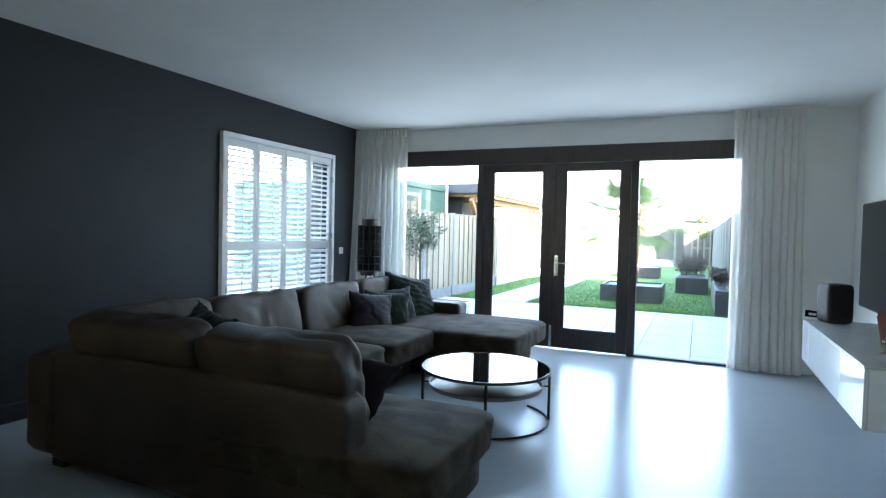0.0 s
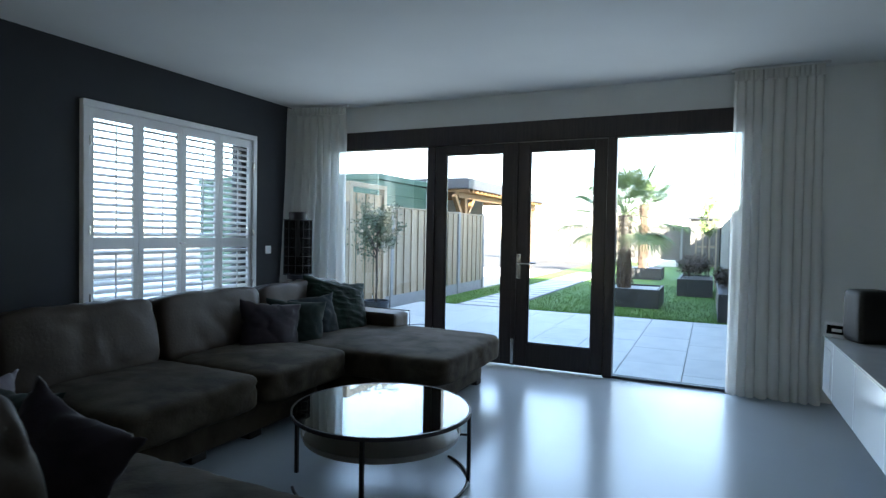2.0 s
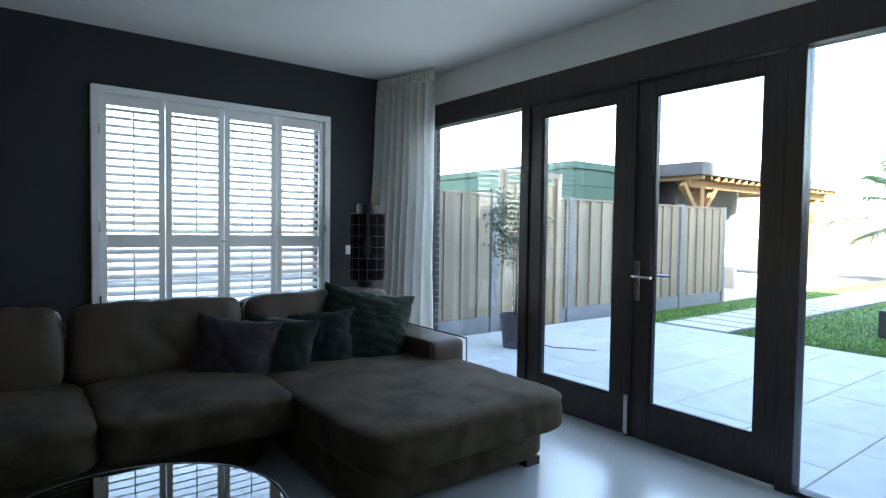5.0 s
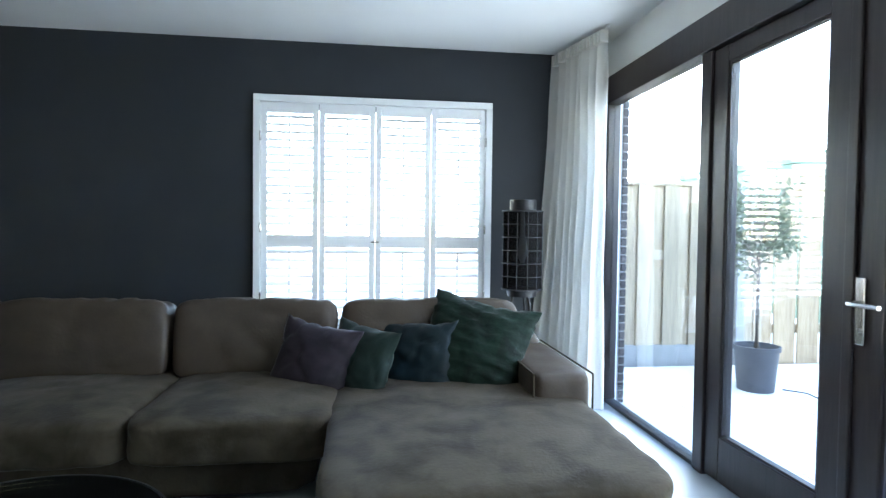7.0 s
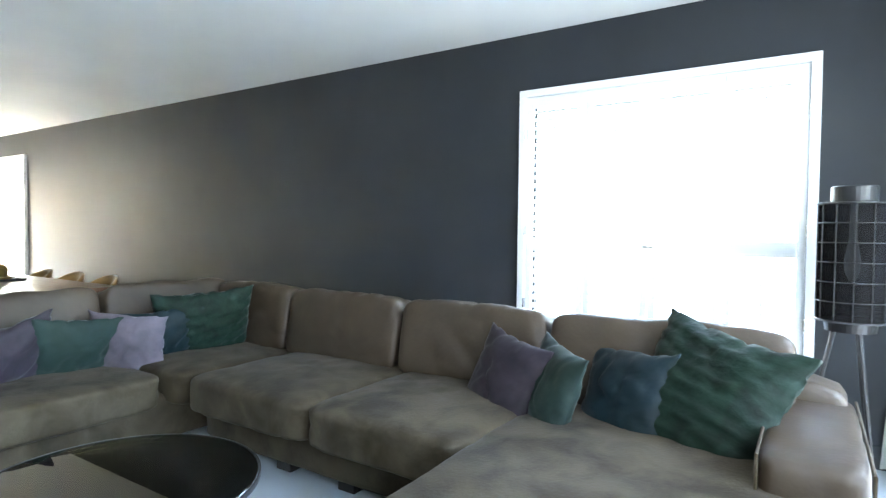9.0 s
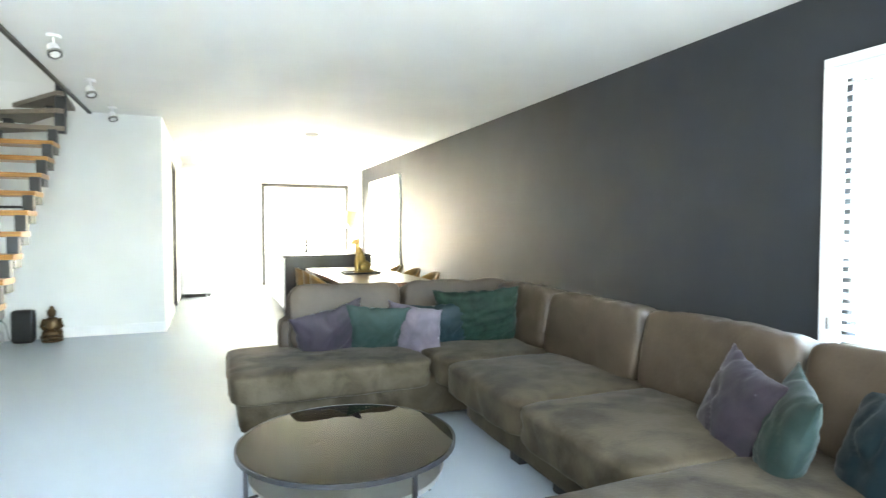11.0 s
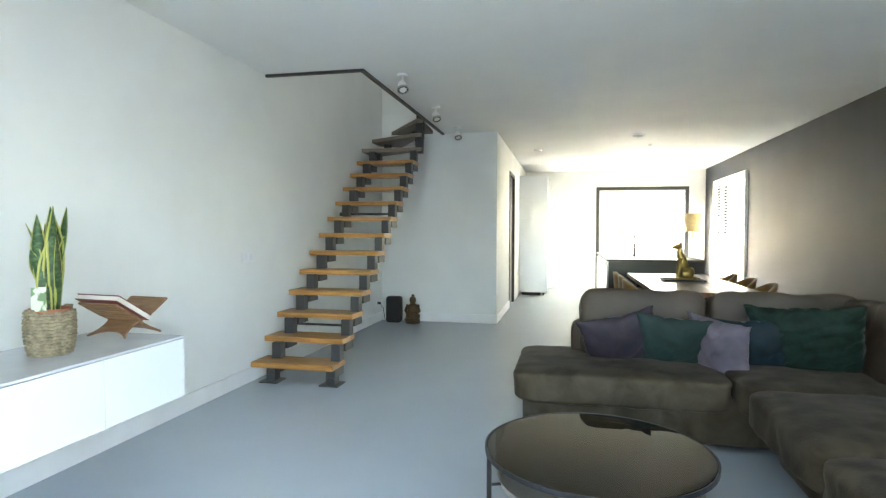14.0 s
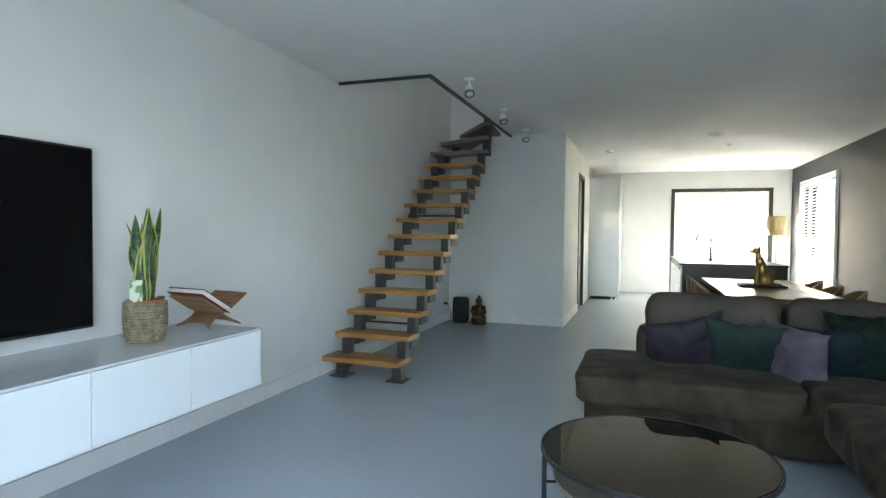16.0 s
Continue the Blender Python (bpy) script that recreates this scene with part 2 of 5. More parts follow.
def cushion(sx, sy, sz, n=18, square=5.0, puff=0.0, wrinkle=0.008, freq=5.0, seed=0.0, pinch=0.0):
    """A soft block: a rounded box with bulging faces and folds. pinch draws the edges of a thin pillow in to a seam."""
    b = bmesh.new()
    bmesh.ops.create_cube(b, size=2)
    bmesh.ops.subdivide_edges(b, edges=b.edges[:], cuts=n, use_grid_fill=True)
    for v in b.verts:
        x, y, z = v.co
        k = (abs(x) ** square + abs(y) ** square + abs(z) ** square) ** (1 / square)
        x, y, z = x / k, y / k, z / k
        if puff:
            z *= 1 + puff * (1 - min(1, abs(x)) ** 2) * (1 - min(1, abs(y)) ** 2)
        if pinch:
            e = (1 - abs(v.co.x) ** 2.2) * (1 - abs(v.co.y) ** 2.2)
            x, y = v.co.x, v.co.y
            ears = 1 - 0.09 * (1 - (x * y) ** 2)
            x, y = x * (1 - 0.09 * (1 - y * y)), y * (1 - 0.09 * (1 - x * x))
            z = math.copysign(1, z) * max(0.05, max(e, 0) ** 0.55) * min(1, abs(z) + 0.001) if abs(v.co.z) > 0.99 else z * 0.05
        p = Vector((x * sx / 2, y * sy / 2, z * sz / 2))
        q = p * freq + Vector((seed, seed * 1.7, seed * 0.3))
        w = noise.noise(q) + 0.5 * noise.noise(q * 2.3 + Vector((3, 1, 7)))
        fold = noise.noise(Vector((q.x * 0.8, q.y * 2.4 + q.x, q.z)))
        valley = 1 - min(1.0, abs(noise.noise(Vector((q.x * 0.9 + 4, q.y * 0.9, q.z * 0.7 + seed)))) * 6)
        p += p.normalized() * wrinkle * (0.55 * w + 0.6 * fold - 1.2 * valley)
        v.co = p
    bmesh.ops.recalc_face_normals(b, faces=b.faces[:])
    return b


# ---- structure ----
W, H, LEN = 5.40, 2.595, 13.35
floor = setting("floor", box(0, W, -LEN, 0.0, -0.12, 0.0), M_FLOOR, "grey glossy seamless poured floor")
WA, WB = (-2.56, -0.795, 0.42, 2.195), (-12.55, -10.43, 0.42, 2.265)
b = box(-0.3, 0, WA[1], 0.0, -0.12, H)
box(-0.3, 0, WA[0], WA[1], -0.12, WA[2], bm=b), box(-0.3, 0, WA[0], WA[1], WA[3], H, bm=b)
box(-0.3, 0, WB[1], WA[0], -0.12, H, bm=b)
box(-0.3, 0, WB[0], WB[1], -0.12, WB[2], bm=b), box(-0.3, 0, WB[0], WB[1], WB[3], H, bm=b)
box(-0.3, 0, -LEN, WB[0], -0.12, H, bm=b)
wall_west = setting("wall_west", b, M_DARKWALL, "dark blue-black painted wall")
OX0, OX1, OZ = 0.36, 4.50, 2.316
b = box(0, OX0, 0.0, 0.10, -0.12, H)
box(OX1, W, 0.0, 0.10, -0.12, H, bm=b), box(OX0, OX1, 0.0, 0.10, OZ, H, bm=b)
wall_north = setting("wall_north", b, M_WALL, "white plastered wall around the garden doors")
wall_east = setting("wall_east", box(W, W + 0.25, -LEN, 0.10, -0.12, H), M_WALL, "smooth white painted wall")
KX0, KX1, KZ = 0.326, 2.234, 2.235
b = box(0, KX0, -LEN - 0.3, -LEN, -0.12, H)
box(KX1, W, -LEN - 0.3, -LEN, -0.12, H, bm=b), box(KX0, KX1, -LEN - 0.3, -LEN, KZ, H, bm=b), box(KX0, KX1, -LEN - 0.3, -LEN, -0.12, 0.02, bm=b)
wall_south = setting("wall_south", b, M_WALL, "white kitchen wall with a wide window")
PX, PY = 3.78, -8.04
DY0, DY1, DZ = -10.62, -9.74, 2.25
b = box(PX, PX + 0.1, DY1, PY, 0, H)
box(PX, PX + 0.1, -LEN, DY0, 0, H, bm=b), box(PX, PX + 0.1, DY0, DY1, DZ, H, bm=b)
setting("wall_stair", box(PX + 0.1, W, PY - 0.1, PY, 0, H), M_WALL, "white wall behind the stairs")
wall_hall = setting("wall_hall", b, M_WALL, "white wall of the boxed-in hall")
SX, SY0, SY1 = 4.54, -8.04, -4.90
b = box(-0.3, SX, -LEN, 0.0, H, H + 0.28)
box(SX, W, SY1, 0.0, H, H + 0.28, bm=b), box(SX, W, -LEN, SY0, H, H + 0.28, bm=b)
tagged(part("ceiling", b, M_CEIL, label="flat white ceiling with a stair opening"), kind="structure")
UZ = 5.2
b = box(W, W + 0.25, SY0 - 0.2, SY1 + 1.2, H, UZ)
box(2.4, W, SY0 - 0.2, SY0 - 0.002, H + 0.28, UZ, bm=b), box(2.4, W + 0.25, SY1 + 1.0, SY1 + 1.2, H + 0.28, UZ, bm=b), box(2.2, 2.4, SY0 - 0.2, SY1 + 1.2, H + 0.28, UZ, bm=b)
setting("wall_upper", b, M_WALL, "white walls of the upstairs landing")
setting("roof_upper", box(2.2, W + 0.25, SY0 - 0.2, SY1 + 1.2, UZ, UZ + 0.2), M_CEIL)
# skirting
b = box(W - 0.014, W, PY, -3.05, 0, 0.12, 0.003)
setting("baseboard", b, M_TRIM, "tall white skirting board")
setting("baseboard", box(PX, W - 0.014, PY, PY + 0.014, 0, 0.12, 0.003), M_TRIM)
setting("baseboard", box(PX - 0.014, PX, DY1, PY + 0.014, 0, 0.12, 0.003), M_TRIM)
setting("baseboard", box(0, 0.014, -LEN, 0, 0, 0.12, 0.003), M_DARKWALL, "dark painted skirting board")
setting("baseboard", box(W - 0.014, W, -3.05, 0.0, 0, 0.12, 0.003), M_TRIM)
# stair opening edge
b = box(SX - 0.035, SX, SY0, SY1 + 0.035, H - 0.022, H + 0.02, 0.003)
box(SX, W, SY1, SY1 + 0.035, H - 0.022, H + 0.02, 0.003, bm=b)
setting("trim", b, M_STEEL, "dark steel edge round the stair opening")

# ---- garden doors and panes ----
def glazed_front():
    t = thing("garden_door_front", 2.4, 0.0, 0, "dark stained wooden garden front with double doors and side panes", "glazed doors")
    t["kind"] = "structure"
    y0, y1 = -0.045, 0.055
    part("head", box(OX0, OX1, y0 - 0.015, y1, 2.128, OZ, 0.006), M_FRAME, t)
    part("jamb", box(OX0, 0.44, y0, y1, 0.0, 2.128, 0.005), M_FRAME, t)
    part("jamb", box(4.42, OX1, y0, y1, 0.0, 2.128, 0.005), M_FRAME, t)
    part("mullion", box(1.588, 1.672, y0, y1, 0.0, 2.128, 0.005), M_FRAME, t)
    part("mullion", box(3.368, 3.447, y0, y1, 0.0, 2.128, 0.005), M_FRAME, t)
    for x0, x1 in ((0.44, 1.588), (3.447, 4.42)):
        part("sill", box(x0, x1, -0.03, 0.05, 0.0, 0.022, 0.004), M_ANTHRA, t)
        p = part("pane", box(x0, x1, 0.004, 0.012, 0.022, 2.128), M_GLASS, t)
        p.visible_shadow = False
    for k, (x0, x1, g0, g1) in enumerate(((1.676, 2.524, 1.787, 2.394), (2.528, 3.364, 2.658, 3.258))):
        zb, zt = 0.232, 2.042
        leaf = part("door_leaf", box(x0, g0, -0.03, 0.04, 0.012, 2.124, 0.006), M_FRAME, t)
        part("stile", box(g1, x1, -0.03, 0.04, 0.012, 2.124, 0.006), M_FRAME, leaf)
        part("rail", box(g0, g1, -0.029, 0.039, 0.012, zb, 0.004), M_FRAME, leaf)
        part("rail", box(g0, g1, -0.029, 0.039, zt, 2.124, 0.004), M_FRAME, leaf)
        p = part("pane", box(g0, g1, 0.004, 0.012, zb, zt), M_GLASS, leaf)
        p.visible_shadow = False
        for (u0, u1, w0, w1) in ((g0, g0 + 0.012, zb, zt), (g1 - 0.012, g1, zb, zt), (g0, g1, zb, zb + 0.012), (g0, g1, zt - 0.012, zt)):
            part("glazing_bead", box(u0, u1, -0.022, 0.003, w0, w1, 0.002), M_FRAME, leaf)
    part("meeting_strip", box(2.505, 2.548, -0.045, -0.031, 0.012, 2.124, 0.004), M_FRAME, t)
    part("plate", box(2.553, 2.593, -0.042, -0.032, 0.84, 1.075, 0.004), M_CHROME, t, "brushed steel door plate")
    part("lever", path_tube([(2.573, -0.04, 0.985), (2.573, -0.085, 0.985), (2.60, -0.092, 0.985), (2.70, -0.092, 0.985)], 0.009), M_CHROME, t, "brushed steel lever handle")
    part("lever", path_tube([(2.573, 0.04, 0.985), (2.573, 0.09, 0.985), (2.60, 0.097, 0.985), (2.70, 0.097, 0.985)], 0.009), M_CHROME, t)
    part("cylinder", tube((2.573, -0.05, 0.89), (2.573, -0.03, 0.89), 0.009), M_CHROME, t)
    part("floor_bolt", box(2.512, 2.54, -0.056, -0.046, 0.03, 0.27, 0.004), M_CHROME, t, "steel shoot bolt at the door foot")


glazed_front()


# ---- curtains ----
def curtain(name, xa, xb, folds, depth, y, z0, z1, label, spread=0.0, seed=1.0, slope=0.0):
    t = thing(name, (xa + xb) / 2, y, z0, label, "curtain", "curtains at the garden doors")
    b = bmesh.new()
    nu, nv = folds * 12, 26
    rows = []
    for j in range(nv + 1):
        v = j / nv
        z = z0 + (z1 - z0) * v
        row = []
        for i in range(nu + 1):
            u = i / nu
            a = u * folds * 2 * math.pi + 1.1 * math.sin(u * 9 + seed) + 1.7 * noise.noise(Vector((u * 5.5, v * 0.9, seed)))
            amp = depth * (0.55 + 0.45 * (1 - v)) * (0.8 + 0.4 * noise.noise(Vector((u * 5, seed, 0))))
            flare = 1 + spread * (1 - v) ** 1.5
            xx = xa + (xb - xa) * u * flare
            yy = y + slope * u * (1 + 1.1 * (1 - v) ** 1.3) + amp * math.sin(a) + 0.012 * noise.noise(Vector((u * 7, v * 4, seed + 5)))
            row.append(b.verts.new((xx + 0.014 * math.cos(a), yy, z + 0.012 * noise.noise(Vector((u * 9, 0, seed))) * (1 - v))))
        rows.append(row)
    for p, q in zip(rows, rows[1:]):
        for i in range(nu):
            b.faces.new((p[i], p[i + 1], q[i + 1], q[i]))
    part("cloth", b, M_CURTAIN, t, smooth=True)
    b = bmesh.new()
    for i in range(folds * 2):
        u = (i + 0.5) / (folds * 2)
        x = xa + (xb - xa) * u
        box(x - 0.012, x + 0.012, y + slope * u - depth * 0.7, y + slope * u + depth * 0.5, z1 - 0.085, z1 - 0.005, 0.004, bm=b)
    part("pleat_heading", b, M_CURTAIN, t)
    part("rail", box(min(xa, xb) - 0.02, max(xa, xb) + 0.03, y - 0.012, y + 0.012, H - 0.022, H - 0.002, 0.003), M_TRIM, t, "slim white curtain rail")


curtain("curtain", 0.67, 0.03, 8, 0.05, -0.17, 0.015, H - 0.02, "off-white drawn-back curtain in the dark corner", 0.0, 2.0, -0.14)
curtain("curtain", 4.34, 4.95, 9, 0.055, -0.14, 0.015, H - 0.02, "off-white drawn-back curtain beside the garden doors", 0.05, 5.0)


# ---- shutters ----
def shutters(name, wy0, wy1, wz0, wz1, mid, panels, label, glazed=True):
    t = thing(name, 0.02, (wy0 + wy1) / 2, wz0, label, "window shutters")
    t["kind"] = "structure"
    fx0, fx1, fw = -0.03, 0.045, 0.05
    for y0, y1, z0, z1 in ((wy0, wy1, wz1 - fw, wz1), (wy0, wy1, wz0, wz0 + fw), (wy0, wy0 + fw, wz0 + fw, wz1 - fw), (wy1 - fw, wy1, wz0 + fw, wz1 - fw)):
        part("frame", box(fx0, fx1, y0, y1, z0, z1, 0.005), M_SHUTTER, t)
    inner = (wy1 - wy0 - 2 * fw) / panels
    slat = None
    for k in range(panels):
        a, c = wy0 + fw + k * inner + 0.003, wy0 + fw + (k + 1) * inner - 0.003
        st = 0.042
        p = part("panel", box(-0.008, 0.022, a, a + st, wz0 + fw + 0.003, wz1 - fw - 0.003, 0.003), M_SHUTTER, t)
        part("stile", box(-0.008, 0.022, c - st, c, wz0 + fw + 0.003, wz1 - fw - 0.003, 0.003), M_SHUTTER, p)
        for z0, z1 in ((wz0 + fw + 0.003, wz0 + fw + 0.085), (mid - 0.045, mid + 0.045), (wz1 - fw - 0.075, wz1 - fw - 0.003)):
            part("rail", box(-0.007, 0.021, a + st, c - st, z0, z1, 0.003), M_SHUTTER, p)
        for lo, hi in ((wz0 + fw + 0.085, mid - 0.045), (mid + 0.045, wz1 - fw - 0.075)):
            cnt = max(1, round((hi - lo) / 0.056))
            step = (hi - lo) / cnt
            for i in range(cnt):
                if slat is None:
                    bb = bmesh.new()
                    w = (c - a) - 2 * st - 0.004
                    bmesh.ops.create_cone(bb, cap_ends=True, segments=10, radius1=0.5, radius2=0.5, depth=1)
                    bb.transform(Matrix.Rotation(radians(90), 4, "X"))
                    for v in bb.verts:
                        v.co = Vector((v.co.x * 0.062, v.co.y * w, v.co.z * 0.010))
                    slat = bpy.data.meshes.new("slat")
                    bb.to_mesh(slat), bb.free()
                    slat.materials.append(M_SHUTTER)
                ob = new("slat", slat)
                ob.parent = p
                ob.matrix_basis = pose(0.007 - 0.0, (a + c) / 2, lo + (i + 0.5) * step, 0, 28, 0)
            part("tilt_rod", box(0.036, 0.044, (a + c) / 2 - 0.005, (a + c) / 2 + 0.005, lo + 0.03, hi - 0.03, 0.002), M_SHUTTER, p)
    for z in (wz0 + 0.3, wz1 - 0.3, mid + 0.1):
        for y in (wy0 + fw, wy1 - fw):
            part("hinge", box(0.022, 0.05, y - 0.006, y + 0.006, z - 0.035, z + 0.035, 0.003), M_CHROME, t)
    y = (wy0 + wy1) / 2
    part("latch", box(0.022, 0.032, y - 0.03, y + 0.03, mid - 0.008, mid + 0.004, 0.003), M_CHROME, t)
    if not glazed:
        return
    part("window_frame", box(-0.16, -0.10, wy0, wy0 + 0.07, wz0, wz1), M_ANTHRA, t)
    part("window_frame", box(-0.16, -0.10, wy1 - 0.07, wy1, wz0, wz1), M_ANTHRA, t)
    part("window_frame", box(-0.16, -0.10, wy0 + 0.07, wy1 - 0.07, wz1 - 0.07, wz1), M_ANTHRA, t)
    part("window_frame", box(-0.16, -0.10, wy0 + 0.07, wy1 - 0.07, wz0, wz0 + 0.07), M_ANTHRA, t)
    g = part("pane", box(-0.133, -0.127, wy0 + 0.07, wy1 - 0.07, wz0 + 0.07, wz1 - 0.07), M_GLASS, t)
    g.visible_shadow = False


shutters("window_1", WA[0], WA[1], WA[2], WA[3], 1.13, 4, "white louvred shutters with open slats on the dark wall")
shutters("window_2", WB[0], WB[1], WB[2], WB[3], 1.15, 4, "white louvred shutters beside the dining table")


# ---- sofa ----
def soft(name, cx, cy, cz, sx, sy, sz, mat, parent, rot=(0, 0, 0), label="", **kw):
    b = cushion(sx, sy, sz, **kw)
    b.transform(pose(cx, cy, cz, *rot))
    return part(name, b, mat, parent, label, smooth=True)


def sofa():
    t = thing("corner_sofa", 1.6, -2.8, 0, "large U-shaped olive brown leather sofa with loose cushions", "sofa")
    # base blocks
    soft("base", 1.30, -2.83, 0.165, 0.94, 1.76, 0.27, M_SOFA, t, n=10, square=12, wrinkle=0.004, seed=1)
    soft("base", 1.68, -1.28, 0.165, 1.68, 1.16, 0.27, M_SOFA, t, n=10, square=12, wrinkle=0.004, seed=2)
    soft("base", 2.00, -4.215, 0.165, 2.22, 0.84, 0.27, M_SOFA, t, n=10, square=12, wrinkle=0.004, seed=3)
    # back frames
    soft("back_frame", 0.90, -2.68, 0.345, 0.24, 4.00, 0.59, M_SOFABACK, t, n=14, square=12, wrinkle=0.005, seed=4)
    soft("back_frame", 1.85, -4.545, 0.345, 1.92, 0.20, 0.59, M_SOFABACK, t, n=14, square=12, wrinkle=0.005, seed=5)
    # seats
    soft("seat", 1.43, -3.16, 0.335, 1.00, 0.90, 0.20, M_SOFA, t, puff=0.22, wrinkle=0.008, seed=6, square=9, n=24)
    soft("seat", 1.44, -2.29, 0.335, 1.00, 0.85, 0.20, M_SOFA, t, puff=0.22, wrinkle=0.008, seed=7, square=9, n=24)
    soft("chaise_seat", 1.86, -1.29, 0.328, 1.62, 1.20, 0.20, M_SOFA, t, puff=0.16, wrinkle=0.008, seed=8, square=10, n=30)
    soft("chaise_seat", 2.535, -4.20, 0.318, 1.25, 0.90, 0.19, M_SOFA, t, puff=0.20, wrinkle=0.008, seed=9, square=10, n=30)
    soft("seat", 1.42, -4.06, 0.332, 0.97, 0.86, 0.20, M_SOFA, t, puff=0.16, wrinkle=0.010, seed=10, square=9, n=20)
    # back cushions
    for k, (y0, y1) in enumerate(((-3.68, -2.785), (-2.765, -1.895), (-1.875, -0.86))):
        soft("back_cushion", 1.04, (y0 + y1) / 2, 0.605, 0.25, y1 - y0, 0.43, M_SOFABACK, t, rot=(0, -10, 0), puff=0.05, wrinkle=0.012, seed=11 + k, square=8, n=22)
    soft("back_cushion", 1.04, -4.06, 0.615, 0.25, 0.76, 0.43, M_SOFABACK, t, rot=(0, -10, 0), puff=0.05, wrinkle=0.012, seed=15, square=8, n=22)
    for k, (x0, x1) in enumerate(((1.02, 1.92), (1.935, 2.755))):
        soft("back_cushion", (x0 + x1) / 2, -4.47, 0.62, x1 - x0, 0.22, 0.45, M_SOFABACK, t, rot=(16, 0, 0), puff=0.05, wrinkle=0.012, seed=17 + k, square=8, n=22)
    # arm
    soft("armrest", 1.30, -0.80, 0.41, 0.90, 0.29, 0.28, M_SOFABACK, t, n=12, square=11, wrinkle=0.005, seed=21)
    for y in (-0.655, -0.945):
        part("piping", path_tube([(0.9, y, 0.545), (1.745, y, 0.545), (1.748, y, 0.30)], 0.005), M_SOFA, t)
    for x, y in ((1.70, -3.02), (1.70, -2.6), (2.44, -0.80), (2.44, -1.80), (2.98, -3.88), (2.98, -4.55), (0.96, -4.55), (0.9, -0.9)):
        part("foot", box(x - 0.05, x + 0.05, y - 0.05, y + 0.05, 0, 0.045, 0.004), M_BLACKPLASTIC, t)


sofa()


def pillow(label, mat, x, y, z, size, rot, seed, name="throw_pillow", thick=0.17):
    b = cushion(size, size, thick, n=26, pinch=1.0, wrinkle=0.012, freq=9, seed=seed)
    if thick > 0.2:
        for v in b.verts:
            v.co.z += math.copysign(0.008, v.co.z) * math.sin(v.co.y * 95 + 3 * noise.noise(v.co * 7) + v.co.x * 14)
    ob = part(name, b, mat, None, smooth=True)
    ob.matrix_basis = pose(x, y, z, *rot)
    return tagged(ob, label, "pillow", "pillows on the sofa")


pillow("purple velvet throw pillow leaning in the sofa", M_PURPLE, 1.33, -2.01, 0.51, 0.47, (70, 8, 62), 1)
pillow("sea green velvet throw pillow on the sofa", M_GREEN, 1.36, -1.77, 0.505, 0.46, (72, 4, 44), 2)
pillow("dark teal throw pillow on the sofa", M_TEAL, 1.29, -1.47, 0.51, 0.46, (68, -4, 62), 3)
pillow("large dark green plush pillow beside the armrest", M_DKGREEN, 1.31, -1.16, 0.565, 0.62, (60, 10, 64), 4, thick=0.24)
pillow("purple velvet throw pillow on the chaise", M_PURPLE, 2.50, -4.25, 0.51, 0.49, (64, 14, 2), 5)
pillow("sea green velvet throw pillow on the chaise", M_GREEN, 2.19, -4.23, 0.515, 0.48, (62, -5, -3), 6)
pillow("pale lilac velvet throw pillow", M_LILAC, 1.92, -4.15, 0.51, 0.44, (78, -6, -50), 7)
pillow("dark teal throw pillow in the sofa corner", M_TEAL, 1.70, -4.18, 0.515, 0.46, (68, 4, -14), 8)
pillow("large dark green plush pillow in the sofa corner", M_DKGREEN, 1.43, -4.14, 0.55, 0.62, (64, 4, -24), 9, thick=0.24)


# ---- coffee table ----
def coffee_table(cx, cy, r, z):
    t = thing("coffee_table", cx, cy, 0, "round coffee table with smoked glass top and black steel frame", "coffee table")
    part("glass_top", lathe([(r - 0.012, z - 0.008), (r - 0.010, z - 0.002), (r - 0.012, z)], 64, (cx, cy, 0)), M_TABLEGLASS, t, "smoked mirror glass top", smooth=False)
    part("rim", lathe([(r - 0.010, z - 0.018), (r, z - 0.018), (r, z + 0.001), (r - 0.006, z + 0.001), (r - 0.010, z - 0.018)], 64, (cx, cy, 0), close=False), M_BLACK, t)
    tz = z - 0.14
    part("tray", lathe([(0.0, tz), (r - 0.06, tz), (r - 0.05, tz + 0.03), (r - 0.058, tz + 0.03), (r - 0.066, tz + 0.006), (0.0, tz + 0.006)], 64, (cx, cy, 0), close=False), M_TRAY, t, "round metal tray shelf", smooth=False)
    ring = [(cx + (r - 0.012) * math.cos(a), cy + (r - 0.012) * math.sin(a), 0.008) for a in [math.pi * 1.25 + math.pi * 1.1 * i / 30 for i in range(31)]]
    part("floor_ring", path_tube(ring, 0.008), M_BLACK, t)
    for k in range(4):
        a = radians(20 + 90 * k)
        x, y = cx + (r - 0.008) * math.cos(a), cy + (r - 0.008) * math.sin(a)
        part("leg", box(x - 0.009, x + 0.009, y - 0.009, y + 0.009, 0, z - 0.016, 0.002), M_BLACK, t)
        part("bracket", tube((x, y, tz + 0.015), (cx + (r - 0.06) * math.cos(a), cy + (r - 0.06) * math.sin(a), tz + 0.015), 0.006), M_BLACK, t)


coffee_table(2.715, -2.73, 0.455, 0.368)


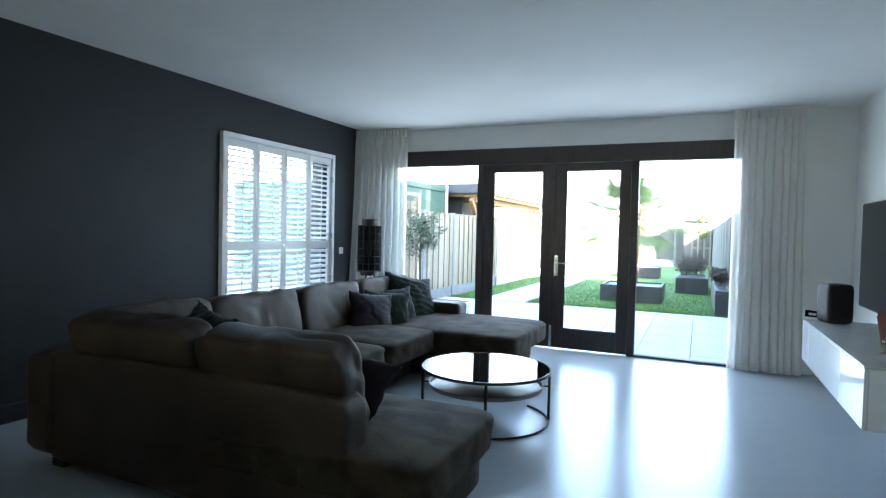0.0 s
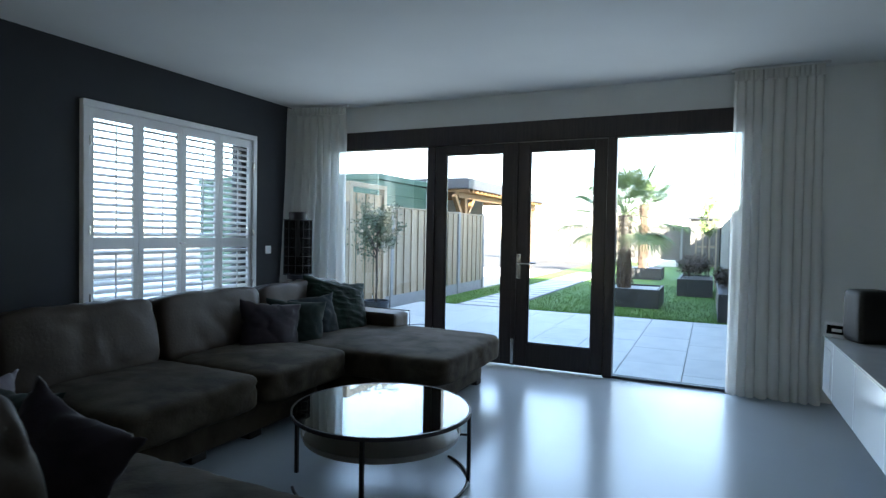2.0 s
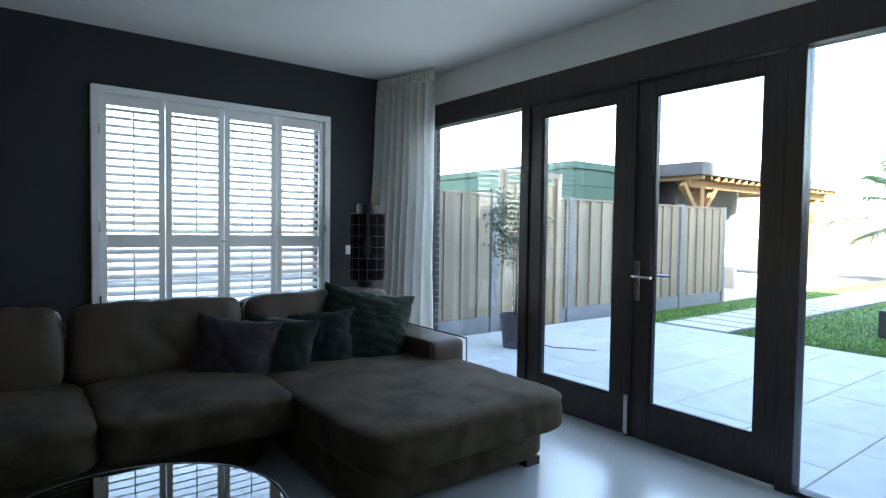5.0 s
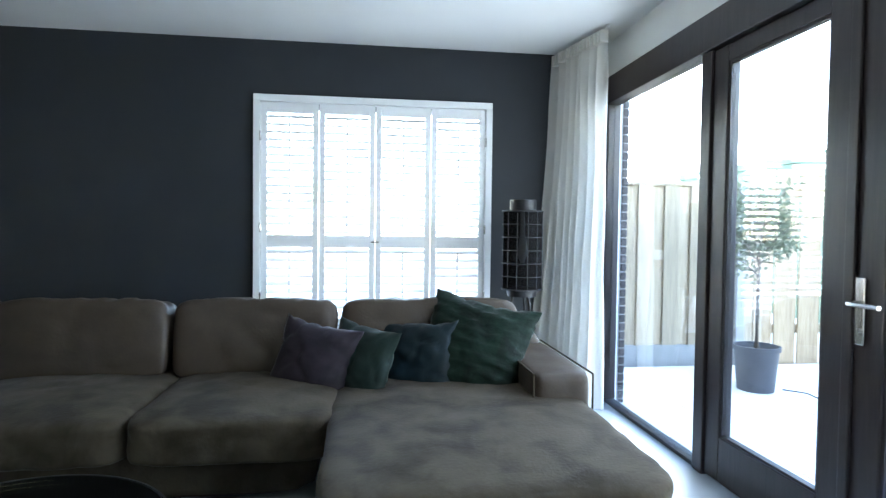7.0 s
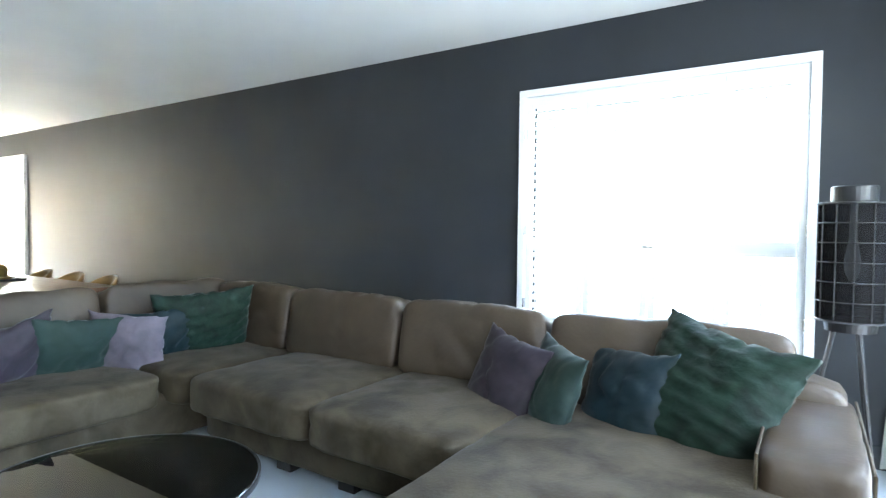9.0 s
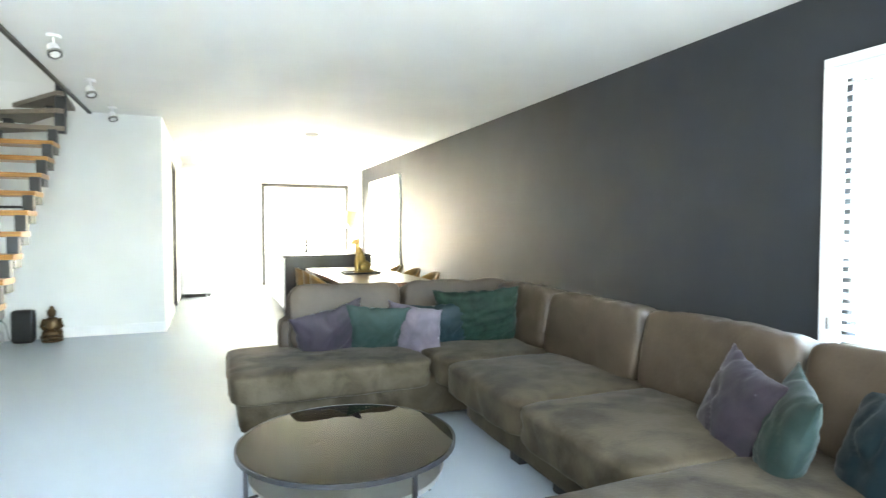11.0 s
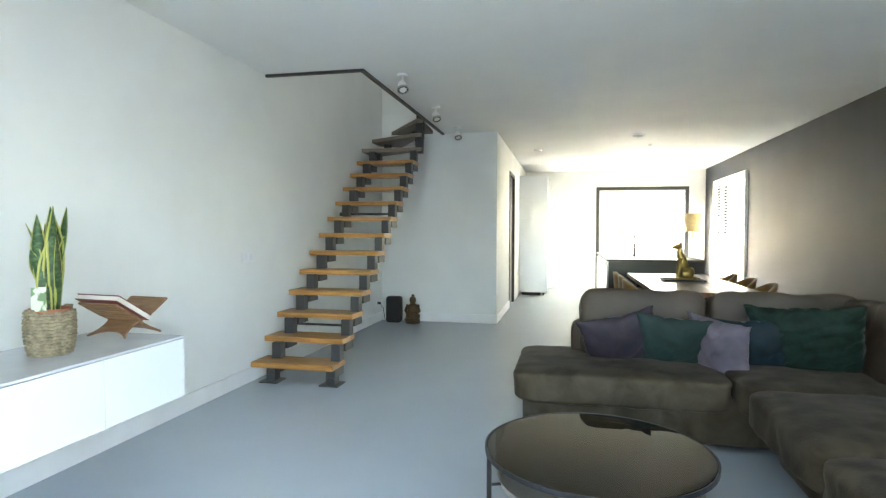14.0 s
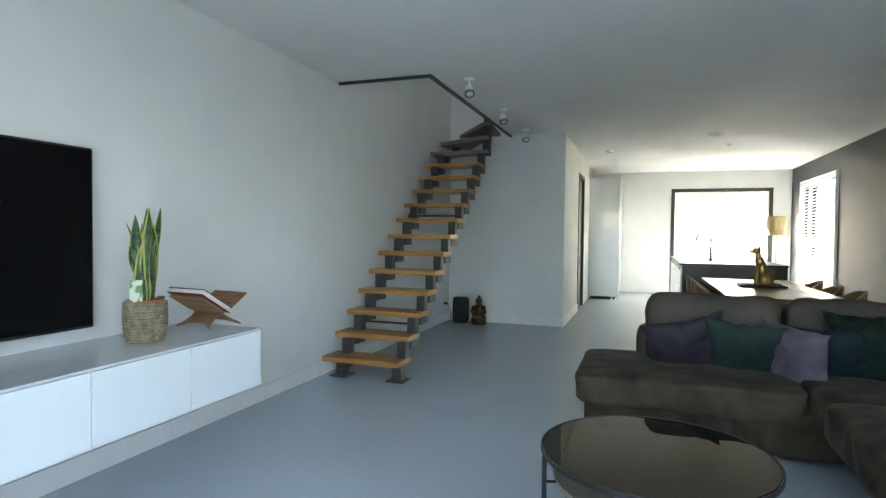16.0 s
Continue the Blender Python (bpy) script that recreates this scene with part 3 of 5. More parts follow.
# ---- media cabinet wall ----
def media_cabinet():
    y0, y1, x0, z0, z1 = -3.035, -1.16, 4.845, 0.357, 0.686
    t = thing("media_cabinet", 5.12, -2.1, z0, "long white lacquered wall-hung media cabinet", "tv cabinet")
    part("body", box(x0 + 0.022, W, y0 + 0.004, y1 - 0.004, z0, z1 - 0.014, 0.002), M_GLOSSWHITE, t)
    part("top_panel", box(x0 - 0.002, W, y0, y1, z1 - 0.012, z1, 0.002), M_CABTOP, t, "grey glass top panel")
    seams = [y0, -2.495, -1.962, -1.44, y1]
    for a, c in zip(seams, seams[1:]):
        part("door", box(x0, x0 + 0.02, a + 0.003, c - 0.003, z0 + 0.003, z1 - 0.016, 0.002), M_GLOSSWHITE, t)
    part("cloth_front", box(x0 - 0.003, x0 + 0.002, -1.39, -1.21, z0 + 0.04, z1 - 0.055, 0.002), M_CABTOP, t, "pale cloth speaker front")


media_cabinet()


def television():
    t = thing("television", 5.36, -1.45, 0.75, "large flat black television mounted on the white wall", "television")
    part("housing", box(5.345, 5.385, -2.38, -0.52, 0.757, 1.64, 0.006), M_BLACKPLASTIC, t)
    part("screen", box(5.341, 5.3445, -2.368, -0.532, 0.772, 1.628), M_SCREEN, t, "switched-off black screen")
    part("bracket", box(5.385, W, -1.9, -1.4, 1.0, 1.4), M_BLACK, t)


television()


# ---- stairs ----
def stairs():
    t = thing("staircase", 5.02, -6.0, 0, "open steel staircase with oak treads and winding top steps", "staircase")
    xl, xr, dep, th, rise, go = 5.37, 4.655, 0.275, 0.045, 0.1755, 0.2185
    y1, z1 = -4.555, 0.175
    n = 12
    for i in range(n):
        yf, zt = y1 - go * i, z1 + rise * i
        part("tread", box(xr, xl, yf - dep, yf, zt - th, zt, 0.006), M_OAK, t)
        for x in (xr + 0.045, xl - 0.14):
            # stringer: upright and level box sections stepping up
            low = zt - th
            b = box(x - 0.04, x + 0.04, yf - dep + 0.02, yf - dep + 0.11, low, low + rise + 0.005, 0.004)
            box(x - 0.04, x + 0.04, yf - dep + 0.02, yf - 0.07, low - 0.07, low, 0.004, bm=b)
            part("stringer_segment", b, M_STEEL, t)
    for x in (xr + 0.045, xl - 0.14):
        part("post", box(x - 0.04, x + 0.04, y1 - 0.16, y1 - 0.07, 0.01, z1 - th - 0.07, 0.004), M_STEEL, t)
        part("foot_plate", box(x - 0.08, x + 0.08, y1 - 0.19, y1 - 0.02, 0, 0.01, 0.002), M_STEEL, t)
    for i in (2, 8):
        yf, zt = y1 - go * i, z1 + rise * i
        part("wall_rod", tube((W - 0.005, yf - dep + 0.06, zt - th - 0.09), (xr + 0.09, yf - dep + 0.06, zt - th - 0.09), 0.011), M_STEEL, t)
        part("rod_collar", tube((W - 0.002, yf - dep + 0.06, zt - th - 0.09), (W - 0.04, yf - dep + 0.06, zt - th - 0.09), 0.022), M_STEEL, t)
    # winders
    px, py = 4.60, y1 - go * n + 0.01
    for k in range(3):
        z = z1 + rise * (n + k)
        a0, a1 = radians(27 * k - 2), radians(27 * (k + 1) + 5)
        b = bmesh.new()
        def rim(a):
            d = Vector((math.cos(a), -math.sin(a)))
            s = min((5.37 - px) / max(d.x, 1e-3), (py + 8.0) / max(-d.y, 1e-3))
            return (px + d.x * s, py + d.y * s)
        pts = [(px, py), (px + 0.06, py + 0.02), rim(a0), rim((a0 + a1) / 2), rim(a1)]
        lo = [b.verts.new((x, y, z - th)) for x, y in pts]
        hi = [b.verts.new((x, y, z)) for x, y in pts]
        b.faces.new(hi), b.faces.new(lo[::-1])
        for i in range(5):
            j = (i + 1) % 5
            b.faces.new((lo[i], lo[j], hi[j], hi[i]))
        bmesh.ops.recalc_face_normals(b, faces=b.faces[:])
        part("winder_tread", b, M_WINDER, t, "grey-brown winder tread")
        part("stringer_segment", box(px + 0.0, px + 0.09, py - 0.10 - 0.03 * k, py - 0.01 - 0.03 * k, z - th - 0.02, z - th + rise, 0.004), M_STEEL, t)
        am = (a0 + a1) / 2
        rx, ry = rim(am)
        qx, qy = px + (rx - px) * 0.8, py + (ry - py) * 0.8
        part("stringer_segment", box(qx - 0.04, qx + 0.04, qy - 0.05, qy + 0.05, z - th - 0.10, z - th, 0.004), M_STEEL, t)


stairs()


# ---- outside: ground, house front, fences ----
M_GROUND = material("soil", (0.10, 0.09, 0.075), 0.95, color2=(0.07, 0.06, 0.05), scale=2, bump=0.4, bump_scale=30)
M_GRASS = material("lawn", (0.115, 0.215, 0.032), 0.85, color2=(0.075, 0.155, 0.022), scale=2.2, detail=8, bump=0.35, bump_scale=90)
M_SLAB = material("concrete_slab", (0.66, 0.645, 0.585), 0.75, color2=(0.57, 0.56, 0.51), scale=5, detail=8, bump=0.12, bump_scale=60, spread=0.06)
M_EDGE = material("dark_kerb", (0.10, 0.10, 0.10), 0.8, bump=0.2, bump_scale=50)
M_FENCE = material("fence_wood", (0.43, 0.345, 0.24), 0.75, color2=(0.31, 0.245, 0.165), scale=4, stretch=(9, 9, 1), bump=0.2, bump_scale=20, spread=0.18)
M_GATE = material("gate_wood", (0.41, 0.30, 0.185), 0.75, color2=(0.29, 0.21, 0.125), scale=4, stretch=(9, 9, 1), bump=0.2, bump_scale=20, spread=0.12)
# fence wood with the shade at the garden's end put into its colour
M_SHADEFENCE = material("shaded_fence_wood", (0.155, 0.14, 0.12), 0.8, color2=(0.10, 0.09, 0.078), scale=4, stretch=(9, 9, 1), bump=0.2, bump_scale=20, spread=0.18)
M_CONCRETE = material("concrete_post", (0.30, 0.30, 0.29), 0.8, color2=(0.24, 0.24, 0.235), scale=9, bump=0.2, bump_scale=60)
M_BRICK = material("dark_brick", (0.10, 0.085, 0.08), 0.8, color2=(0.055, 0.048, 0.048), scale=14, bump=0.4, bump_scale=40, spread=0.3)
M_MORTAR = material("mortar", (0.25, 0.245, 0.235), 0.9, bump=0.3, bump_scale=80)
M_GREENPANEL = material("green_cladding", (0.055, 0.115, 0.078), 0.5, color2=(0.047, 0.098, 0.067), scale=3)
M_DARKCLAD = material("black_cladding", (0.03, 0.028, 0.03), 0.6, color2=(0.02, 0.019, 0.02), scale=4, stretch=(2, 2, 14), bump=0.15, bump_scale=30)
M_FASCIA = material("roof_fascia", (0.065, 0.065, 0.07), 0.5)
M_SOFFIT = material("larch_beam", (0.30, 0.17, 0.07), 0.6, color2=(0.22, 0.12, 0.045), scale=4, stretch=(1, 8, 8), spread=0.12)
M_PLANTER = material("basalt_planter", (0.045, 0.043, 0.042), 0.55, color2=(0.07, 0.066, 0.062), scale=6, bump=0.2, bump_scale=40)
M_GRAVEL = material("white_gravel", (0.62, 0.62, 0.60), 0.8, color2=(0.42, 0.42, 0.41), scale=60, bump=0.8, bump_scale=90)
M_TRUNK = material("palm_fibre", (0.15, 0.10, 0.06), 0.9, color2=(0.07, 0.045, 0.028), scale=18, stretch=(1, 1, 0.4), bump=0.7, bump_scale=50)
M_PALM = material("palm_leaf", (0.19, 0.26, 0.075), 0.45, color2=(0.11, 0.17, 0.045), scale=8)
M_OLIVE = material("olive_leaf", (0.17, 0.20, 0.12), 0.6, color2=(0.11, 0.14, 0.08), scale=10)
M_BARK = material("grey_bark", (0.14, 0.115, 0.09), 0.9, color2=(0.08, 0.065, 0.05), scale=12, bump=0.4, bump_scale=40)
M_SHRUB = material("copper_shrub", (0.11, 0.075, 0.05), 0.7, color2=(0.06, 0.05, 0.03), scale=10)
M_POT = material("grey_pot", (0.06, 0.065, 0.075), 0.6, color2=(0.05, 0.054, 0.062), scale=6)
M_ROOFTILE = material("house_render", (0.30, 0.29, 0.28), 0.8)

setting("ground", box(-80, 80, -60, 120, -0.40, -0.09), M_GROUND, "bare earth around the houses")
setting("lawn", box(-0.70, 4.60, 4.30, 24.95, -0.2, -0.045), M_GRASS, "bright green mown lawn")
setting("side_yard", box(-9.0, -0.86, -16, 16, -0.2, -0.06), M_SLAB, "pale paved side yard")
# house shell above and beside
b = box(-0.3, OX0, 0.10, 0.15, -0.12, 2.9)
box(OX1, W + 0.25, 0.10, 0.15, -0.12, 2.9, bm=b), box(OX0, OX1, 0.10, 0.15, OZ, 2.9, bm=b)
setting("wall_outer", b, M_MORTAR, "mortar bed of the dark brick garden front")
# upper storey and roof are out of view, added to shade terrace and fence
b = box(-0.3, W + 0.25, 0.0, 0.20, 2.9, 6.8)
box(-0.3, 0.0, -LEN, 0.0, 2.9, 6.8, bm=b), box(W + 0.02, W + 0.25, -LEN, SY0 - 0.21, 2.9, 6.8, bm=b), box(W + 0.02, W + 0.25, SY1 + 1.21, 0.0, 2.9, 6.8, bm=b), box(0.0, W + 0.02, -LEN - 0.3, -LEN, 2.9, 6.8, bm=b)
setting("wall_sun_block", b, M_ROOFTILE, "unseen upper storey walls added to shade the garden")
setting("roof", box(-0.5, W + 0.25, -LEN - 0.4, 0.5, 6.8, 7.0), M_FASCIA, "unseen flat dark roof added to shade the garden")
# unseen block next door, added to keep the low sun off the garden
tagged(part("neighbouring_house", box(W + 0.26, 22, -LEN, 0.20, -0.1, 7.0), M_BRICK), "unseen dark brick house block added to shade the garden", "house")


def patio():
    bed = setting("pavement", box(-0.70, 4.60, 0.10, 4.25, -0.2, -0.056), M_EDGE, "terrace of large pale concrete slabs")
    sy = 0.83
    mesh = None
    for i in range(9):
        off = 0.0 if i % 2 else 0.415
        y = 0.13 - off
        while y < 4.24:
            y0, y1 = max(y, 0.11), min(y + sy - 0.006, 4.24)
            x0 = -0.685 + i * 0.587
            if y1 - y0 > 0.1:
                if y1 - y0 > sy - 0.02 and mesh:
                    ob = new("slab", mesh)
                    ob.parent = bed
                else:
                    b = box(0, 0.581, 0, y1 - y0, 0, 0.05, 0.003, segments=1)
                    ob = part("slab", b, M_SLAB, bed)
                    if y1 - y0 > sy - 0.02:
                        mesh = ob.data
                ob.matrix_parent_inverse = Matrix()
                ob.matrix_basis = pose(x0, y0, -0.082 + random.uniform(0, 0.002))
            y += sy
    setting("kerb", box(-0.70, 4.60, 4.25, 4.30, -0.15, -0.036, 0.004), M_EDGE, "narrow dark lawn edging")


patio()


def path():
    bed = setting("path", box(0.0, 1.02, 4.31, 15.0, -0.19, -0.042), M_EDGE, "stepping slab path across the lawn")
    b = box(-0.44, 0.44, -0.19, 0.19, 0, 0.04, 0.004, segments=1)
    first = part("slab", b, M_SLAB, bed)
    first.matrix_parent_inverse = Matrix()
    for k in range(22):
        ob = first if k == 0 else new("slab", first.data)
        ob.parent = bed
        ob.matrix_basis = pose(0.51, 4.56 + 0.475 * k, -0.066)


path()


def fence(name, label, axis, fixed, a0, a1, height, step, face, postgap, gate=None, wood=None):
    """A close-boarded fence along y (axis 'y') or x, with concrete posts and base boards; face: side on which the boards lie."""
    mid = (a0 + a1) / 2
    wood = wood or M_FENCE
    t = thing(name, fixed if axis == "y" else mid, mid if axis == "y" else fixed, -0.09, label, "fence")

    def at(u0, u1, w0, w1, z0, z1, bev=0.004):
        if axis == "y":
            return box(fixed + w0, fixed + w1, u0, u1, z0, z1, bev, segments=1)
        return box(u0, u1, fixed + w0, fixed + w1, z0, z1, bev, segments=1)
    n = max(1, round((a1 - a0) / postgap))
    for k in range(n + 1):
        u = a0 + (a1 - a0) * k / n
        if gate and gate[0] - 0.1 < u < gate[1] + 0.1:
            continue
        p = part("post", at(u - 0.05, u + 0.05, -0.05, 0.05, -0.09, height + 0.02, 0.01), M_CONCRETE, t, "grey concrete post")
    segs = [(a0, a1)] if not gate else [(a0, gate[0]), (gate[1], a1)]
    for u0, u1 in segs:
        part("base_board", at(u0, u1, -0.025, 0.025, -0.09, 0.16, 0.004), M_CONCRETE, t, "concrete base board")
        part("cap_rail", at(u0, u1, -0.04, 0.045, height - 0.03, height, 0.004), wood, t)
        m = max(1, round((u1 - u0) / step))
        mesh = None
        w = (u1 - u0) / m
        for i in range(m):
            if mesh is None:
                bb = box(-0.011, 0.011, -w * 0.575, w * 0.575, 0, height - 0.19, 0.003, segments=1)
                if axis == "x":
                    bb.transform(Matrix.Rotation(radians(90), 4, "Z"))
                mesh = bpy.data.meshes.new("board")
                bb.to_mesh(mesh), bb.free()
                mesh.materials.append(wood)
            off = face * (0.026 if i % 2 else 0.0)
            ob = new("board", mesh)
            ob.parent = t
            ob.matrix_parent_inverse = Matrix.Translation(-t.location)
            u = u0 + (i + 0.5) * w
            ob.matrix_basis = pose(fixed + off, u, 0.16) if axis == "y" else pose(u, fixed + off, 0.16)
    return t


fence("fence", "weathered wooden board fence with concrete posts beside the terrace", "y", -0.78, 0.40, 7.6, 1.70, 0.135, 1, 1.5, gate=(1.98, 3.06))
fence("fence", "wooden board fence along the sunny garden side, shade in its grey colour", "y", 4.68, 0.40, 25.0, 1.78, 0.15, -1, 1.8, wood=M_SHADEFENCE)
fence("fence", "wooden board fence closing the garden, shade in its grey colour", "x", 25.05, -6.0, 4.7, 1.78, 0.15, -1, 1.8, wood=M_SHADEFENCE)


def gate():
    t = thing("garden_gate", -0.78, 2.52, -0.09, "brown wooden garden gate in a tall frame", "gate")
    for y in (2.02, 3.02):
        part("gate_frame", box(-0.83, -0.73, y - 0.045, y + 0.045, -0.09, 1.95, 0.006), M_FENCE, t)
    part("gate_frame", box(-0.83, -0.73, 1.975, 3.065, 1.95, 2.02, 0.006), M_FENCE, t)
    for i in range(7):
        y = 2.075 + (i + 0.5) * 0.128
        off = 0.02 * (i % 2)
        part("board", box(-0.79 + off, -0.77 + off, y - 0.06, y + 0.06, -0.05, 1.86, 0.003, segments=1), M_GATE, t)
    for z in (0.25, 1.6):
        part("ledge", box(-0.82, -0.792, 2.075, 2.965, z, z + 0.09, 0.004), M_GATE, t)
    part("latch", path_tube([(-0.75, 2.88, 1.02), (-0.70, 2.88, 1.02), (-0.70, 2.80, 1.02)], 0.008), M_CHROME, t, "steel gate latch")


gate()


def brick_jamb():
    """Bricks of the front that show beside the left pane."""
    wall = bpy.data.objects["wall_outer"]
    for j in range(46):
        z = -0.06 + j * 0.0625
        for i, (x0, w) in enumerate(((0.255, 0.10), (0.045, 0.20), (-0.165, 0.20)) if j % 2 else ((0.155, 0.20), (-0.055, 0.20), (-0.265, 0.20))):
            if z + 0.055 > 2.88:
                continue
            for y0, d in ((0.153, 0.008),):
                ob = part("brick", box(x0, x0 + w, y0 - 0.02, y0 + d, z, z + 0.052, 0.003, segments=1), M_BRICK, wall)
        y = 0.112
        for w in (0.05,):
            part("brick", box(OX0 - 0.02, OX0 + 0.008, y, y + w - 0.01, z, z + 0.052, 0.003, segments=1), M_BRICK, wall) if z < 2.25 else None
            y += w


brick_jamb()


# ---- outbuildings ----
def green_shed():
    t = thing("garden_shed", -4.4, 5.7, -0.09, "flat-roofed green clad shed behind the fence", "shed")
    x0, x1, y0, y1 = -7.0, -2.0, 4.8, 7.05
    part("wall", box(x0, x1, y0, y1, -0.09, 2.33), M_GREENPANEL, t)
    for k in range(8):
        z = 0.1 + k * 0.277
        part("board", box(x0 - 0.012, x1 + 0.012, y0 - 0.012, y1 + 0.012, z, z + 0.268, 0.006, segments=1), M_GREENPANEL, t)
    part("roof", box(x0 - 0.04, x1 + 0.04, y0 - 0.04, y1 + 0.04, 2.33, 2.46, 0.01), M_GREENPANEL, t)
    part("downpipe", tube((x1 + 0.05, y1 - 0.05, 0), (x1 + 0.05, y1 - 0.05, 2.5), 0.04), M_TRIM, t, "pale grey downpipe")


green_shed()


def canopy():
    t = thing("garden_canopy", -2.4, 10.3, -0.09, "timber garden canopy with a unseen flat dark roof added to shade the garden and shed", "canopy")
    x0, x1, y0, y1, z = -4.4, -0.98, 7.2, 13.9, 2.35
    part("roof", box(x0, x1, y0, y1, z - 0.03, z + 0.22, 0.008), M_FASCIA, t, "flat roof with dark fascia")
    for k in range(24):
        y = y0 + 0.12 + k * (y1 - y0 - 0.24) / 23
        part("soffit_beam", box(x0 + 0.05, x1 - 0.03, y - 0.03, y + 0.03, z - 0.11, z - 0.032, 0.003, segments=1), M_SOFFIT, t)
    part("edge_beam", box(x1 - 0.42, x1 - 0.28, y0 + 0.1, y1 - 0.1, z - 0.24, z - 0.09, 0.004), M_SOFFIT, t)
    for y in (y0 + 0.55, y1 - 0.6):
        post = part("post", box(x1 - 0.42, x1 - 0.28, y - 0.07, y + 0.07, -0.09, z - 0.24, 0.006), M_SOFFIT, t)
        for s in (-1, 1):
            b = box(-0.05, 0.05, -0.05, 0.05, -0.45, 0.45, 0.005)
            b.transform(pose(x1 - 0.35, y + s * 0.3, z - 0.53, -s * 42, 0, 0))
            part("brace", b, M_SOFFIT, post)
    part("shed_wall", box(x0 + 0.1, x1 - 0.75, y0 + 0.35, y0 + 0.45, -0.09, z - 0.09, 0.004), M_DARKCLAD, t, "black stained boarding")
    part("shed_wall", box(x0 + 0.1, x0 + 0.2, y0 + 0.45, y1 - 0.3, -0.09, z - 0.09, 0.004), M_DARKCLAD, t)
    part("shed_wall", box(x0 + 0.2, x1 - 0.9, y0 + 3.2, y0 + 3.3, -0.09, z - 0.09, 0.004), M_SLAB, t, "pale back wall")


canopy()


def end_shed():
    t = thing("wooden_shed", 3.95, 24.2, -0.09, "low grey boarded shed at the garden's end", "shed")
    part("wall", box(3.35, 4.58, 23.6, 24.8, -0.09, 2.1), M_DARKCLAD, t)
    for k in range(8):
        x = 3.35 + k * 0.154
        part("board", box(x + 0.004, x + 0.148, 23.575, 23.6, -0.05, 2.08, 0.003, segments=1), M_SHADEFENCE, t)
    part("roof", box(3.25, 4.62, 23.45, 24.9, 2.1, 2.22, 0.008), M_FASCIA, t, "dark flat roof")
    rack = thing("trellis", 4.1, 11.2, -0.045, "slim wooden plant trellis beside the fence", "trellis")
    for x in (3.86, 4.02, 4.18, 4.34):
        part("post", box(x - 0.02, x + 0.02, 11.18, 11.22, -0.05, 1.55, 0.004), M_FENCE, rack)
    for z in (0.5, 1.0, 1.45):
        part("rail", box(3.84, 4.36, 11.165, 11.18, z, z + 0.05, 0.004), M_FENCE, rack)


end_shed()


# ---- planters and plants ----
def planter(x0, x1, y0, y1, h, label, fill=None):
    t = thing("raised_planter", (x0 + x1) / 2, (y0 + y1) / 2, -0.045, label, "planter", "raised garden planters")
    w = 0.06
    for a, c, d, e in ((x0, x1, y0, y0 + w), (x0, x1, y1 - w, y1), (x0, x0 + w, y0 + w, y1 - w), (x1 - w, x1, y0 + w, y1 - w)):
        part("side_panel", box(a, c, d, e, -0.06, h, 0.005), M_PLANTER, t)
    part("gravel_bed", box(x0 + w, x1 - w, y0 + w, y1 - w, 0.0, h - 0.03), fill or M_GRAVEL, t)
    return t


planter(2.20, 3.40, 5.68, 6.88, 0.30, "square dark stone planter topped with white gravel")
planter(1.80, 2.90, 13.0, 14.2, 0.31, "dark stone planter with white gravel further down the lawn")
planter(3.56, 4.28, 8.4, 10.2, 0.34, "dark stone planter full of coppery shrubs", M_GROUND)
planter(4.34, 4.62, 4.45, 8.2, 0.40, "long low concrete planter along the fence", M_GROUND)


